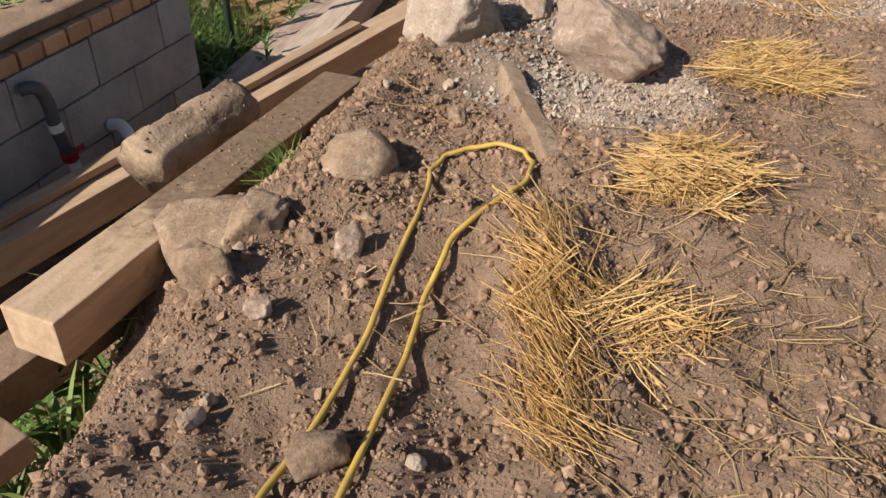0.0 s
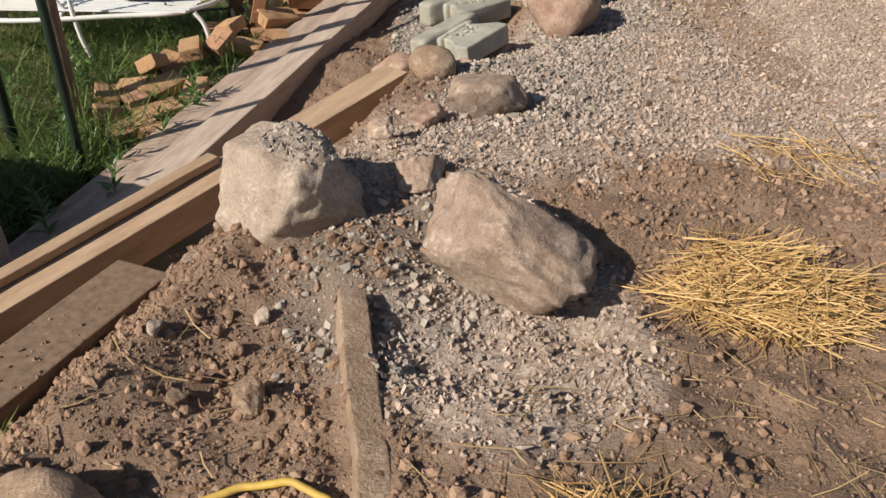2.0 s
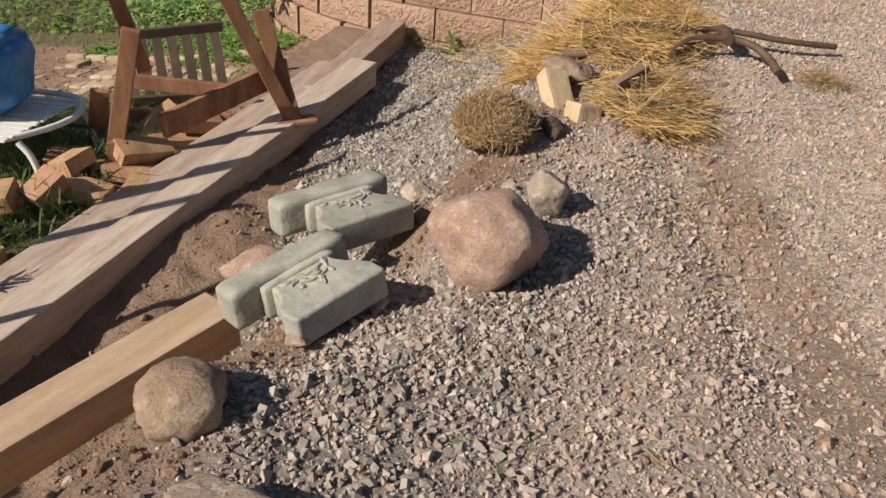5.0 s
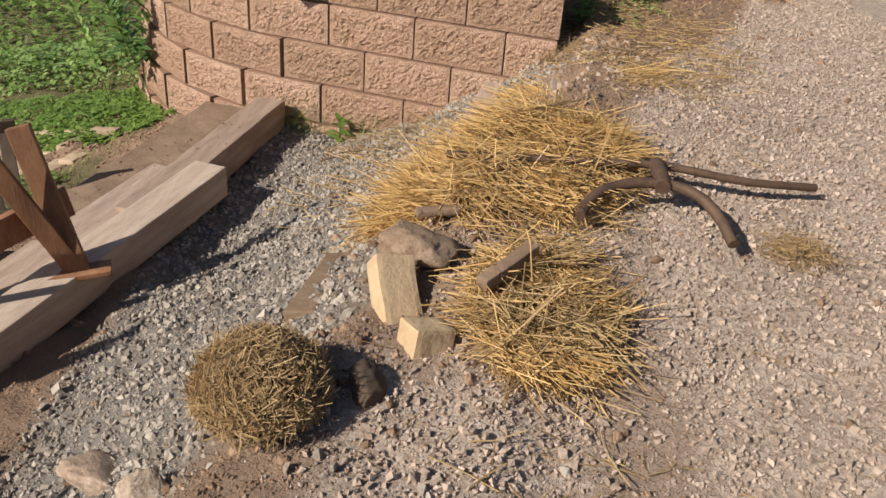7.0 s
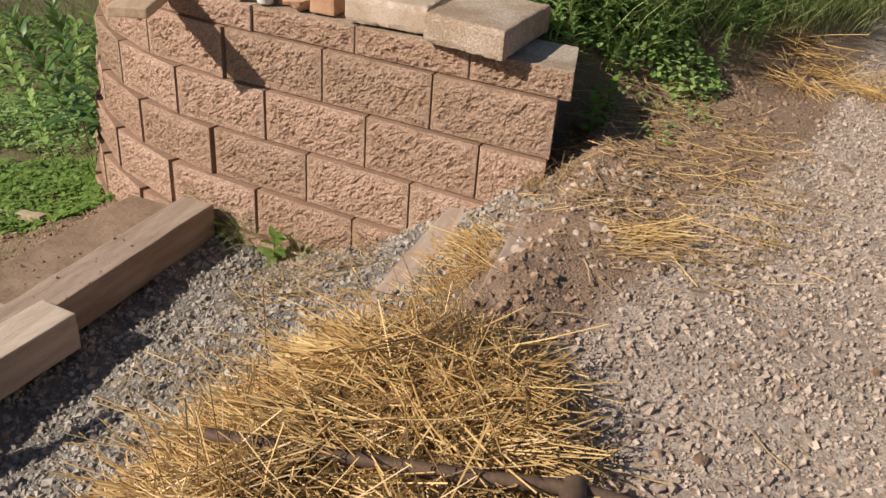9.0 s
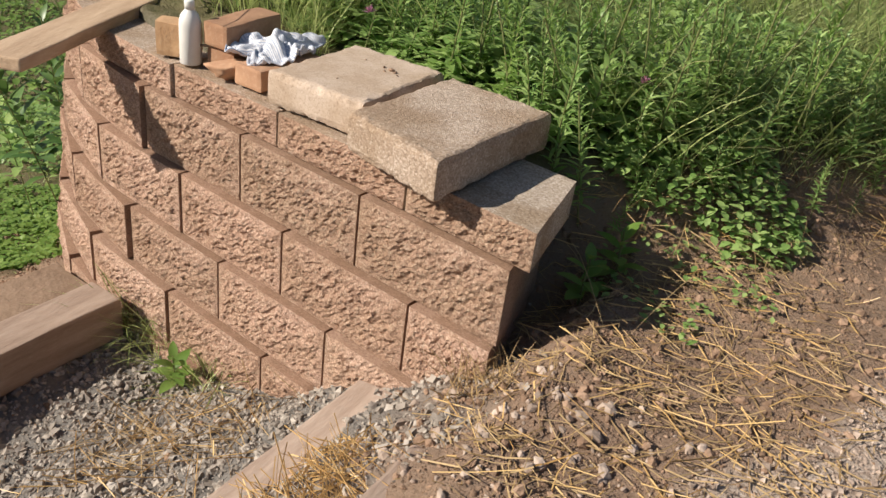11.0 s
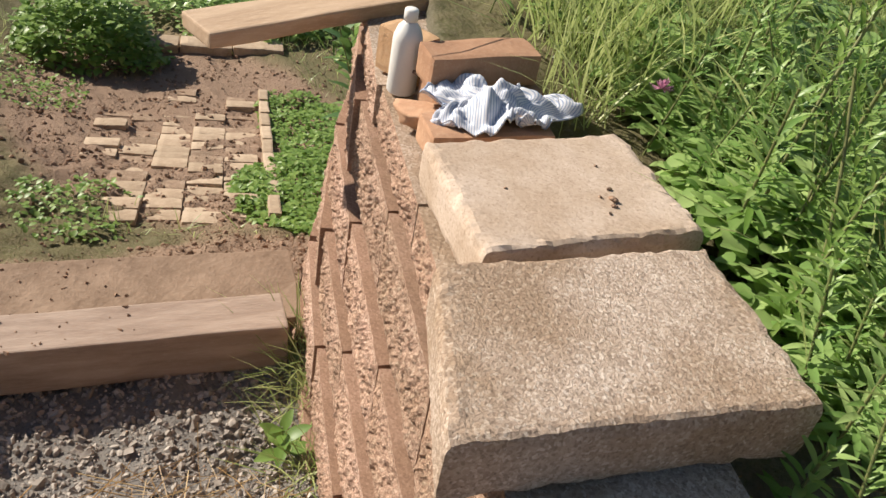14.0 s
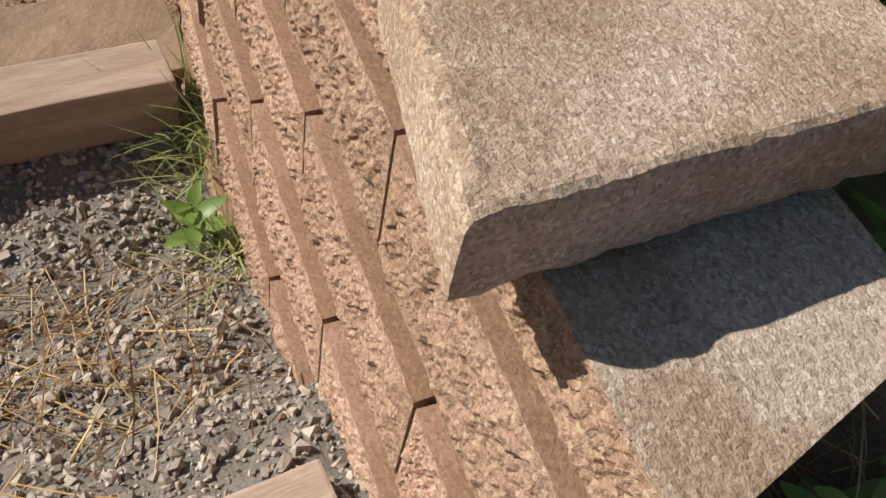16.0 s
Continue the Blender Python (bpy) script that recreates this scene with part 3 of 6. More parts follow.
def wall_block(s, length, z, height, inset, depth, seed, parent, material=None, name="wall_block", free_end=False):
    """One block: a rough, bulging front, flat top, thin open joints."""
    p0, d0, n0 = wall_point(s + length / 2, inset)
    nx, nz = 60, 27
    half = length / 2 - 0.004
    verts, faces = [], []
    off = Vector((seed * 5.3, seed * 2.1, 0))
    for j in range(nz + 1):
        for i in range(nx + 1):
            u, v = i / nx * 2 - 1, j / nz
            edge = min(1, (1 - abs(u)) * 7, v * 5 + 0.15, (1 - v) * 5 + 0.15)
            q = Vector((u * half * 6, v * height * 6, 0)) + off
            out = (0.006 + 0.006 * noise.noise(q * 1.1) + 0.007 * noise.noise(q * 3.1) + 0.008 * noise.noise(q * 7.5) + 0.007 * noise.noise(q * 14) + 0.006 * noise.noise(q * 25)) * max(edge, 0)
            verts.append((u * half, -out, v * (height - 0.005)))
    k = nx + 1
    for j in range(nz):
        for i in range(nx):
            a = j * k + i
            faces.append((a, a + 1, a + k + 1, a + k))
    base = len(verts)
    for j in (0, nz):
        for i in (0, nx):
            x, y, zz = verts[j * k + i]
            back = x * 0.9
            if free_end:
                back = x - 0.31 * depth if i else x
            verts.append((back, depth, zz))
    bl, br, tl, tr = base, base + 1, base + 2, base + 3
    faces.append([nz * k + i for i in range(nx + 1)] + [tr, tl])
    faces.append([i for i in range(nx, -1, -1)] + [bl, br])
    faces.append([j * k for j in range(nz + 1)] + [tl, bl])
    faces.append([j * k + nx for j in range(nz, -1, -1)] + [br, tr])
    faces.append((bl, tl, tr, br))
    ob = raw(name, verts, faces, material or SPLIT, parent)
    ob.data.materials.append(CAP if name == "cap_block" else LEDGE)
    for f in ob.data.polygons:
        f.material_index = int(f.index >= nx * nz)
    ang = math.atan2(-d0.y, -d0.x)
    ob.matrix_parent_inverse = Matrix()
    ob.location, ob.rotation_euler = (p0.x, p0.y, z), (0, 0, ang)
    return ob


def build_wall():
    wall = tagged(new("retaining_wall"), "curved retaining wall of rough salmon split-faced concrete blocks", "wall", kind="structure")
    # tops of the five block courses; the first joint of each from the free end
    for n, (top, first) in enumerate(((0.842, 0.46), (0.639, 0.25), (0.436, 0.50), (0.233, 0.27), (0.03, 0.48), (-0.173, 0.25))):
        s, k = 0.0, 0
        inset = -0.024 * n
        while s < 3.3:
            length = first if k == 0 else 0.46
            wall_block(s, length, top - 0.203, 0.203, inset, 0.28, n * 17 + k + 1, wall, free_end=k == 0)
            s, k = s + length, k + 1
    s, k = -0.036, 0
    for length in (0.371, 0.46, 0.46, 0.46, 0.46, 0.46, 0.46):
        wall_block(s, length, 0.842, 0.101, 0.022, 0.31, 200 + k, wall, name="cap_block", free_end=k == 0)
        s, k = s + length, k + 1
    return wall


build_wall()


def box_mesh(bm, size, bevel=0.008, chip=0.004, seed=0, cuts=5):
    """A block with worn, slightly uneven edges, standing on z = 0."""
    bmesh.ops.create_cube(bm, size=1)
    bmesh.ops.subdivide_edges(bm, edges=bm.edges[:], cuts=cuts, use_grid_fill=True)
    off = Vector((seed * 2.3, seed, seed * 0.7))
    r = bevel
    for v in bm.verts:
        p = Vector((v.co.x * size[0], v.co.y * size[1], v.co.z * size[2]))
        h = Vector((size[0] / 2, size[1] / 2, size[2] / 2))
        inner = Vector([max(-h[i] + r, min(h[i] - r, p[i])) for i in range(3)])
        away = p - inner
        if away.length > r:
            p = inner + away.normalized() * r
        p += Vector((noise.noise(p * 9 + off), noise.noise(p * 9 + off + Vector((7, 0, 0))), noise.noise(p * 11 + off + Vector((0, 7, 0))))) * chip
        v.co = p + Vector((0, 0, size[2] / 2))
    return bm


def block(name, label, category, size, m, material, bevel=0.008, chip=0.004, seed=0, group="", cuts=5):
    ob = part(name, box_mesh(bmesh.new(), size, bevel, chip, seed, cuts), material)
    ob.matrix_world = m
    return tagged(ob, label, category, group)



# slabs lying loose on the wall
def slab(label, corners, z, high, material, seed):
    """A cast cap stone on four corners, with worn, chipped edges."""
    ob = block("concrete_slab", label, "slab", (1, 1, high), pose(0, 0, z), material, 0.010, 0.0, seed, "loose slabs on the wall", 34)
    front_left, front_right, back_right, back_left = (Vector((*c, 0)) for c in corners)
    off = Vector((seed * 2.3, seed, 0))
    for v in ob.data.vertices:
        u, w = v.co.x + 0.5, v.co.y + 0.5
        rim = min(u, 1 - u, w, 1 - w)
        p = front_left.lerp(front_right, u).lerp(back_left.lerp(back_right, u), w)
        q = Vector((p.x, p.y, v.co.z))
        worn = max(0.0, 1 - rim * 14) * max(0.0, 1 - min(v.co.z, high - v.co.z) * 50)
        n = Vector((noise.noise(q * 34 + off), noise.noise(q * 34 + off + Vector((7, 0, 0))), noise.noise(q * 34 + off + Vector((0, 7, 0)))))
        fine = Vector((noise.noise(q * 90), noise.noise(q * 90 + off), noise.noise(q * 95 - off)))
        middle = (front_left + front_right + back_left + back_right) / 4
        inward = (middle - p).normalized() * 0.006 * worn
        v.co = q + inward + n * (0.0004 + 0.005 * worn) + fine * (0.0005 + 0.003 * worn)
    return ob


slab("loose tan concrete cap slab overhanging the wall's end", ((1.865, 10.692), (2.150, 10.552), (2.265, 11.036), (1.952, 11.122)), 0.947, 0.100, CAP, 3)
slab("loose dusty tan concrete cap slab beside a brick", ((1.550, 10.842), (1.860, 10.776), (1.914, 11.167), (1.606, 11.230)), 0.947, 0.094, DUSTY_CAP, 5)


def lump(name, label, x, y, z, r, material=CLOD, seed=1):
    return rock(name, label, (x, y, z), (r * 1.6, r, r * 0.7), material, seed * 40, seed, 0.4, sink=0.1, category="clod", parts=1, group="crumbs on the slab")


for k, (x, y, r) in enumerate(((1.80, 11.06, 0.013), (1.815, 11.05, 0.009), (1.77, 11.075, 0.008), (1.83, 11.03, 0.006), (1.785, 11.045, 0.006), (1.70, 11.10, 0.005), (1.72, 10.9, 0.005), (1.93, 10.80, 0.008))):
    lump("soil_crumb", "small dark crumb of soil lying on the slab", x, y, 1.041, r, seed=k + 50)


def brick(label, m, size=(0.235, 0.115, 0.066), material=BRICK, seed=1, group="loose bricks", name="brick"):
    return block(name, label, "brick", size, m, material, 0.006, 0.004, seed, group, 6)


# on the wall: bricks, bottle, cloth
G1 = "bricks on the wall"
brick("tan brick lying flat beside the slab under a cloth", pose(1.47, 11.03, 0.946, 0, 0, 78), (0.25, 0.10, 0.062), RED_BRICK, 2, G1)
brick("tan brick standing on edge behind the bottle", pose(1.125, 11.03, 0.946, 0, 0, 20), (0.115, 0.075, 0.10), BRICK, 3, G1)
brick("brick lying under the upper brick", pose(1.315, 11.11, 0.946, 0, 0, 82), (0.24, 0.10, 0.066), RED_BRICK, 8, G1)
brick("orange-tan brick lying on another brick", pose(1.300, 11.10, 1.014, 0, -1, 84), (0.243, 0.088, 0.068), RED_BRICK, 4, G1)
rock("brick_piece", "broken orange brick piece on the wall", (1.355, 10.955, 0.946), (0.14, 0.11, 0.07), RED_BRICK, 30, 33, 0.95, sink=0.08, category="brick", group=G1)


def lathe(name, profile, material, parent=None, sides=24):
    """A round thing from (radius, height) pairs."""
    verts, faces = [], []
    for r, z in profile:
        verts += [(r * math.cos(2 * math.pi * i / sides), r * math.sin(2 * math.pi * i / sides), z) for i in range(sides)]
    for j in range(len(profile) - 1):
        for i in range(sides):
            a, b = j * sides + i, j * sides + (i + 1) % sides
            faces.append((a, b, b + sides, a + sides))
    faces.append(list(range(sides))[::-1])
    faces.append([(len(profile) - 1) * sides + i for i in range(sides)])
    return raw(name, verts, faces, material, parent, True)


bottle = tagged(new("bottle"), "white plastic bottle with spout standing on the wall", "bottle")
bottle.location = (1.20, 10.985, 0.946)
lathe("body", [(0.028, 0), (0.031, 0.004), (0.031, 0.115), (0.030, 0.125), (0.024, 0.142), (0.015, 0.152), (0.0135, 0.156)], WHITE, bottle)
lathe("cap", [(0.0145, 0.1565), (0.0145, 0.178), (0.012, 0.181), (0.006, 0.182)], WHITE, bottle)
tube("stick", [(1.20, 10.99, 1.0), (1.30, 11.0, 1.012), (1.42, 11.03, 1.025), (1.52, 11.10, 1.03)], 0.004, DIRTY_WOOD)
tagged(bpy.data.objects["stick"], "thin brown stick leaning against bricks", "stick")


def cloth():
    m = bpy.data.materials.new("striped_cloth")
    nt, nodes, links, bsdf = nodes_of(m)
    uv = nodes.new("ShaderNodeAttribute")
    uv.attribute_name = "weave"
    wave = nodes.new("ShaderNodeTexWave")
    wave.inputs["Scale"].default_value = 9
    links.new(uv.outputs["Vector"], wave.inputs["Vector"])
    col = ramp_node(nt, wave.outputs["Fac"], [(0.62, (0.76, 0.75, 0.76)), (0.78, (0.36, 0.42, 0.55))])
    co = nodes.new("ShaderNodeTexCoord").outputs["Object"]
    col = mix_node(nt, 0.35, col, ramp_node(nt, noise_node(nt, co, 30), [(0.3, (0.45, 0.47, 0.56)), (0.7, (0.9, 0.9, 0.9))]), "MULTIPLY")
    links.new(col, bsdf.inputs["Base Color"])
    bsdf.inputs["Roughness"].default_value = 0.95
    n = 46
    verts, faces, weave = [], [], []
    for j in range(n + 1):
        for i in range(n + 1):
            u, v = i / n * 2 - 1, j / n * 2 - 1
            r = math.hypot(u, v)
            a = math.atan2(v, u)
            rad = 0.118 * min(1, r) * (1 + 0.25 * math.sin(3 * a + 1) + 0.12 * math.sin(7 * a))
            z = 0.045 * max(0, 1 - r * 0.95) + 0.04 * abs(noise.noise(Vector((u * 2.4, v * 1.6, 3)))) + 0.03 * abs(noise.noise(Vector((u * 5.5, v * 3.5, 8)))) + 0.003
            verts.append((rad * math.cos(a) * 1.15, rad * math.sin(a) * 0.72, z))
            weave.append((u, v, 0))
    for j in range(n):
        for i in range(n):
            a = j * (n + 1) + i
            faces.append((a, a + 1, a + n + 2, a + n + 1))
    ob = raw("cleaning_cloth", verts, faces, m, None, True)
    at = ob.data.attributes.new("weave", "FLOAT_VECTOR", "POINT")
    at.data.foreach_set("vector", np.array(weave, np.float32).ravel())
    sol = ob.modifiers.new("thick", "SOLIDIFY")
    sol.thickness = 0.003
    ob.matrix_world = pose(1.436, 11.055, 1.006, 4, -4, 62)
    return tagged(ob, "crumpled white cloth with blue stripes on bricks", "cloth")


cloth()

# ---- timbers ----
timber("long_beam", "long pale weathered beam edging the gravel", "beam", (0.855, 9.99, 0.143), (-0.375, 5.74, 0.02), 0.145, 0.14, PALE_BEAM)
timber("wide_plank", "wide soiled plank behind the long beam", "plank", (0.69, 9.98, 0.115), (-0.555, 5.75, -0.005), 0.19, 0.10, GREY_WOOD)
timber("beam", "brown soiled beam ending at the wall", "beam", (0.925, 10.87, 0.137), (0.665, 9.55, 0.122), 0.146, 0.15, GREY_WOOD)
timber("soiled_plank", "earth-covered plank ending at the wall", "plank", (0.69, 11.0, 0.025), (0.38, 9.6, 0.01), 0.34, 0.07, DIRTY_WOOD)
timber("timber", "pale sawn timber with a dirty side", "timber", (0.868, 7.275, 0.345), (-1.24, 4.05, 0.18), 0.125, 0.12, PALE_WOOD)
timber("timber", "thick pale sawn timber half buried in soil", "timber", (-0.245, 4.27, 0.47), (0.33, 5.62, 0.46), 0.16, 0.13, SOILED_PINE)
timber("lath", "thin yellow lath lying on the timber", "lath", (0.285, 6.47, 0.338), (-0.70, 4.955, 0.261), 0.05, 0.03, PALE_WOOD)
timber("board", "sawn pine board lying across the wall", "board", (0.82, 10.655, 0.957), (0.61, 11.75, 0.99), 0.135, 0.04, PALE_WOOD)
timber("bearer", "dark beam lying under the sawn timbers", "beam", (-0.10, 4.75, 0.33), (-0.62, 3.9, 0.27), 0.14, 0.13, DIRTY_WOOD)
timber("plank", "grey soiled plank end in the weeds", "plank", (-0.26, 4.10, 0.31), (-0.56, 3.62, 0.28), 0.15, 0.08, DIRTY_WOOD)
timber("plank", "grey soiled plank end in the weeds", "plank", (-0.20, 3.72, 0.30), (-0.52, 3.2, 0.27), 0.14, 0.08, GREY_WOOD)
timber("plank", "weathered plank half buried in straw", "plank", (2.065, 10.55, 0.425), (1.90, 9.72, 0.40), 0.10, 0.05, GREY_WOOD, 8)
timber("plank", "weathered plank half buried in straw", "plank", (2.325, 10.22, 0.60), (2.25, 9.62, 0.625), 0.06, 0.06, GREY_WOOD, -6)
timber("plank", "soil-covered plank end half buried in gravel", "plank", (1.575, 8.886, 0.398), (1.522, 8.498, 0.438), 0.085, 0.05, DIRTY_WOOD, 12)
timber("wood_offcut", "dark wood offcut lying in straw", "wood", (2.10, 8.49, 0.70), (1.975, 8.34, 0.675), 0.035, 0.03, DIRTY_WOOD)
timber("wood_offcut", "dark wood offcut lying in straw", "wood", (1.80, 8.70, 0.655), (1.92, 8.72, 0.668), 0.035, 0.02, DIRTY_WOOD)


def log_chunk():
    bm = bmesh.new()
    bmesh.ops.create_cone(bm, cap_ends=True, segments=28, radius1=0.095, radius2=0.085, depth=0.44)
    bmesh.ops.subdivide_edges(bm, edges=[e for e in bm.edges if abs(e.verts[0].co.z - e.verts[1].co.z) > 0.1], cuts=12)
    for v in bm.verts:
        q = v.co * 9
        r = 1 + 0.36 * noise.noise(Vector((v.co.x * 9, v.co.y * 9, v.co.z * 2))) + 0.12 * noise.noise(q * 2) + 0.05 * noise.noise(q * 5)
        if v.co.y > 0.02:
            r *= 0.86
        v.co.x, v.co.y = v.co.x * r, v.co.y * r
        v.co.z += 0.025 * noise.noise(q) * (abs(v.co.z) > 0.2)
    ob = part("log", smooth_all(bm), BARK)
    d = Vector((0.235, 0.40, 0.05)).normalized()
    ob.matrix_world = Matrix.Translation((-0.11, 5.22, 0.435)) @ d.to_track_quat("Z", "Y").to_matrix().to_4x4()
    return tagged(ob, "weathered grey-brown log chunk lying on timbers", "log")


log_chunk()

# ---- stones ----
S = "stones along the bank"
rock("boulder", "large pale rounded boulder capped with grit", on(0.695, 5.59), (0.42, 0.31, 0.28), GREY_ROCK, 12, 4, 0.92, (4, 4), 0.24, group=S, parts=4)
rock("boulder", "large angular brown boulder with cracked top", on(1.205, 5.36), (0.31, 0.46, 0.29), TAN_ROCK, 40, 9, 1.0, (6, 10), 0.24, group=S, parts=6)
rock("stone", "rounded tan stone on the bank", on(1.19, 6.26), (0.28, 0.22, 0.19), TAN_ROCK, 0, 12, 0.9, sink=0.2, group=S)
rock("stone", "small reddish stone beside the timber", on(1.02, 6.16), (0.13, 0.11, 0.09), RED_ROCK, 30, 13, 0.9, group=S)
rock("stone", "small tan stone beside the timber", on(0.90, 6.02), (0.10, 0.09, 0.09), TAN_ROCK, 10, 14, 0.9, group=S)
rock("stone", "tan stone sunk in the soil", on(1.01, 5.75), (0.19, 0.15, 0.12), TAN_ROCK, 70, 16, 0.9, sink=0.35, group=S)
rock("stone", "earth-covered stone at the timber's end", on(1.03, 6.57), (0.19, 0.18, 0.14), DIRTY_ROCK, 0, 17, 0.5, sink=0.3, group=S)
rock("stone", "reddish broken stone between beam and pedestal", (0.84, 7.72, 0.13), (0.30, 0.22, 0.19), RED_ROCK, -20, 18, 1.0, (5, -8), 0.3, group=S)
rock("boulder", "smooth reddish boulder on the bank", on(1.56, 7.25), (0.33, 0.31, 0.29), RED_ROCK, 20, 15, 0.6, sink=0.2, group=S)
rock("stone", "pale angular upright stone", on(1.70, 7.53), (0.13, 0.13, 0.20), GREY_ROCK, 15, 52, 1.0, (0, 18), 0.2, group=S)
rock("stone", "small tan stone behind the boulder", on(1.43, 7.48), (0.08, 0.08, 0.09), TAN_ROCK, 0, 23, 0.8, group=S)
rock("stone", "tan stone on the gravel slope", on(1.13, 8.10), (0.21, 0.15, 0.13), TAN_ROCK, -8, 24, 0.9, sink=0.3, group=S)
rock("stone", "grey stone on the gravel slope", on(1.33, 7.90), (0.12, 0.11, 0.11), GREY_ROCK, 40, 25, 0.9, group=S)
rock("stone", "flat small stone on soil", on(1.61, 7.62), (0.07, 0.05, 0.04), GREY_ROCK, 0, 26, 0.9, group=S)
rock("stone", "dark flat stone under straw", on(1.81, 8.52), (0.23, 0.18, 0.16), DIRTY_ROCK, 10, 27, 1.0, sink=0.35, group=S)
rock("stone", "large flat tan stone beside the timber", on(0.11, 4.55), (0.40, 0.30, 0.22), DIRTY_ROCK, 20, 28, 0.95, sink=0.35, group=S, parts=4)
rock("stone", "pale angular stone in the soil", on(0.26, 4.47), (0.21, 0.16, 0.15), DIRTY_ROCK, 55, 29, 0.95, sink=0.35, group=S)
rock("stone", "tan stone standing out of the soil slope", on(0.20, 4.24), (0.17, 0.15, 0.17), DIRTY_ROCK, 15, 30, 0.95, (12, 0), 0.4, group=S)
rock("stone", "small pale stone in loose soil", on(0.495, 4.29), (0.10, 0.06, 0.12), TAN_ROCK, 10, 31, 0.95, group=S)
rock("stone", "dome-shaped stone sunk in soil", on(0.46, 4.72), (0.25, 0.21, 0.22), DIRTY_ROCK, 10, 21, 0.4, sink=0.5, group=S)
rock("stone", "dark angular stone between the hose lines", on(0.50, 3.74), (0.12, 0.10, 0.11), DIRTY_ROCK, 30, 32, 1.0, sink=0.25, group=S)
rock("stone", "small brown stone in the soil", on(0.735, 5.0), (0.075, 0.09, 0.07), DIRTY_ROCK, 30, 34, 0.9, group=S)
rock("stone", "pale tan stone on the soil slope", on(0.34, 4.10), (0.07, 0.06, 0.06), TAN_ROCK, 30, 35, 0.9, group=S)
rock("stone", "small pale stone by the yellow hose", on(0.66, 3.74), (0.04, 0.035, 0.04), GREY_ROCK, 30, 36, 0.9, group=S)
rock("stone", "pale chip of stone beside the boulder", on(0.50, 5.50), (0.06, 0.04, 0.035), GREY_ROCK, 30, 37, 0.9, group=S)
rng = random.Random(5)
for k in range(26):
    y = rng.uniform(3.8, 8.2)
    x = float(edge_x(y)) + rng.uniform(-0.2, 0.25)
    w = rng.uniform(0.03, 0.065)
    rock("stone", "small earthy stone loose on the bank", on(x, y), (w, w * rng.uniform(0.6, 1), w * 0.8), rng.choice((TAN_ROCK, DIRTY_ROCK, GREY_ROCK)), rng.uniform(0, 180), 60 + k, 0.9, group="loose small stones", parts=2)

# half-buried slate edge
block("stone_edging", "thin grey-brown stone slab set on edge in gravel", "stone slab", (0.06, 0.60, 0.18), pose(0.912, 4.965, 0.476, 1, 9, 9.5), DIRTY_ROCK, 0.008, 0.006, 9, "", 10)
block("stone_edging", "short grey stone slab set on edge in gravel", "stone slab", (0.09, 0.03, 0.14), pose(1.015, 4.70, 0.498, 0, 4, 40), DIRTY_ROCK, 0.008, 0.006, 10, "", 8)


# ---- the hose ----
def hose():
    line = [(0.36, 3.42), (0.426, 3.652), (0.488, 3.827), (0.556, 4.045), (0.589, 4.205), (0.640, 4.417), (0.658, 4.60), (0.662, 4.70), (0.70, 4.765), (0.76, 4.79), (0.84, 4.79), (0.905, 4.755),
            (0.922, 4.68), (0.897, 4.57), (0.822, 4.456), (0.717, 4.33), (0.661, 4.169), (0.63, 3.984), (0.593, 3.842), (0.546, 3.659), (0.49, 3.42)]
    path = []
    for (xa, ya), (xb, yb) in zip(line, line[1:]):
        path += [(xa + (xb - xa) * k / 3, ya + (yb - ya) * k / 3) for k in range(3)]
    path.append(line[-1])
    high = [max(float(ground_z(x + dx, y)) for dx in (-0.015, 0, 0.015)) + 0.012 for x, y in path]
    for _ in range(3):
        high = [(a + 2 * b + c) / 4 + 0.0008 for a, b, c in zip(high[:1] + high, high, high[1:] + high[-1:])]
    ob = tube("garden_hose", [(x, y, z) for (x, y), z in zip(path, high)], 0.0068, HOSE)
    return tagged(ob, "yellow garden hose looped on bare soil", "hose")


hose()


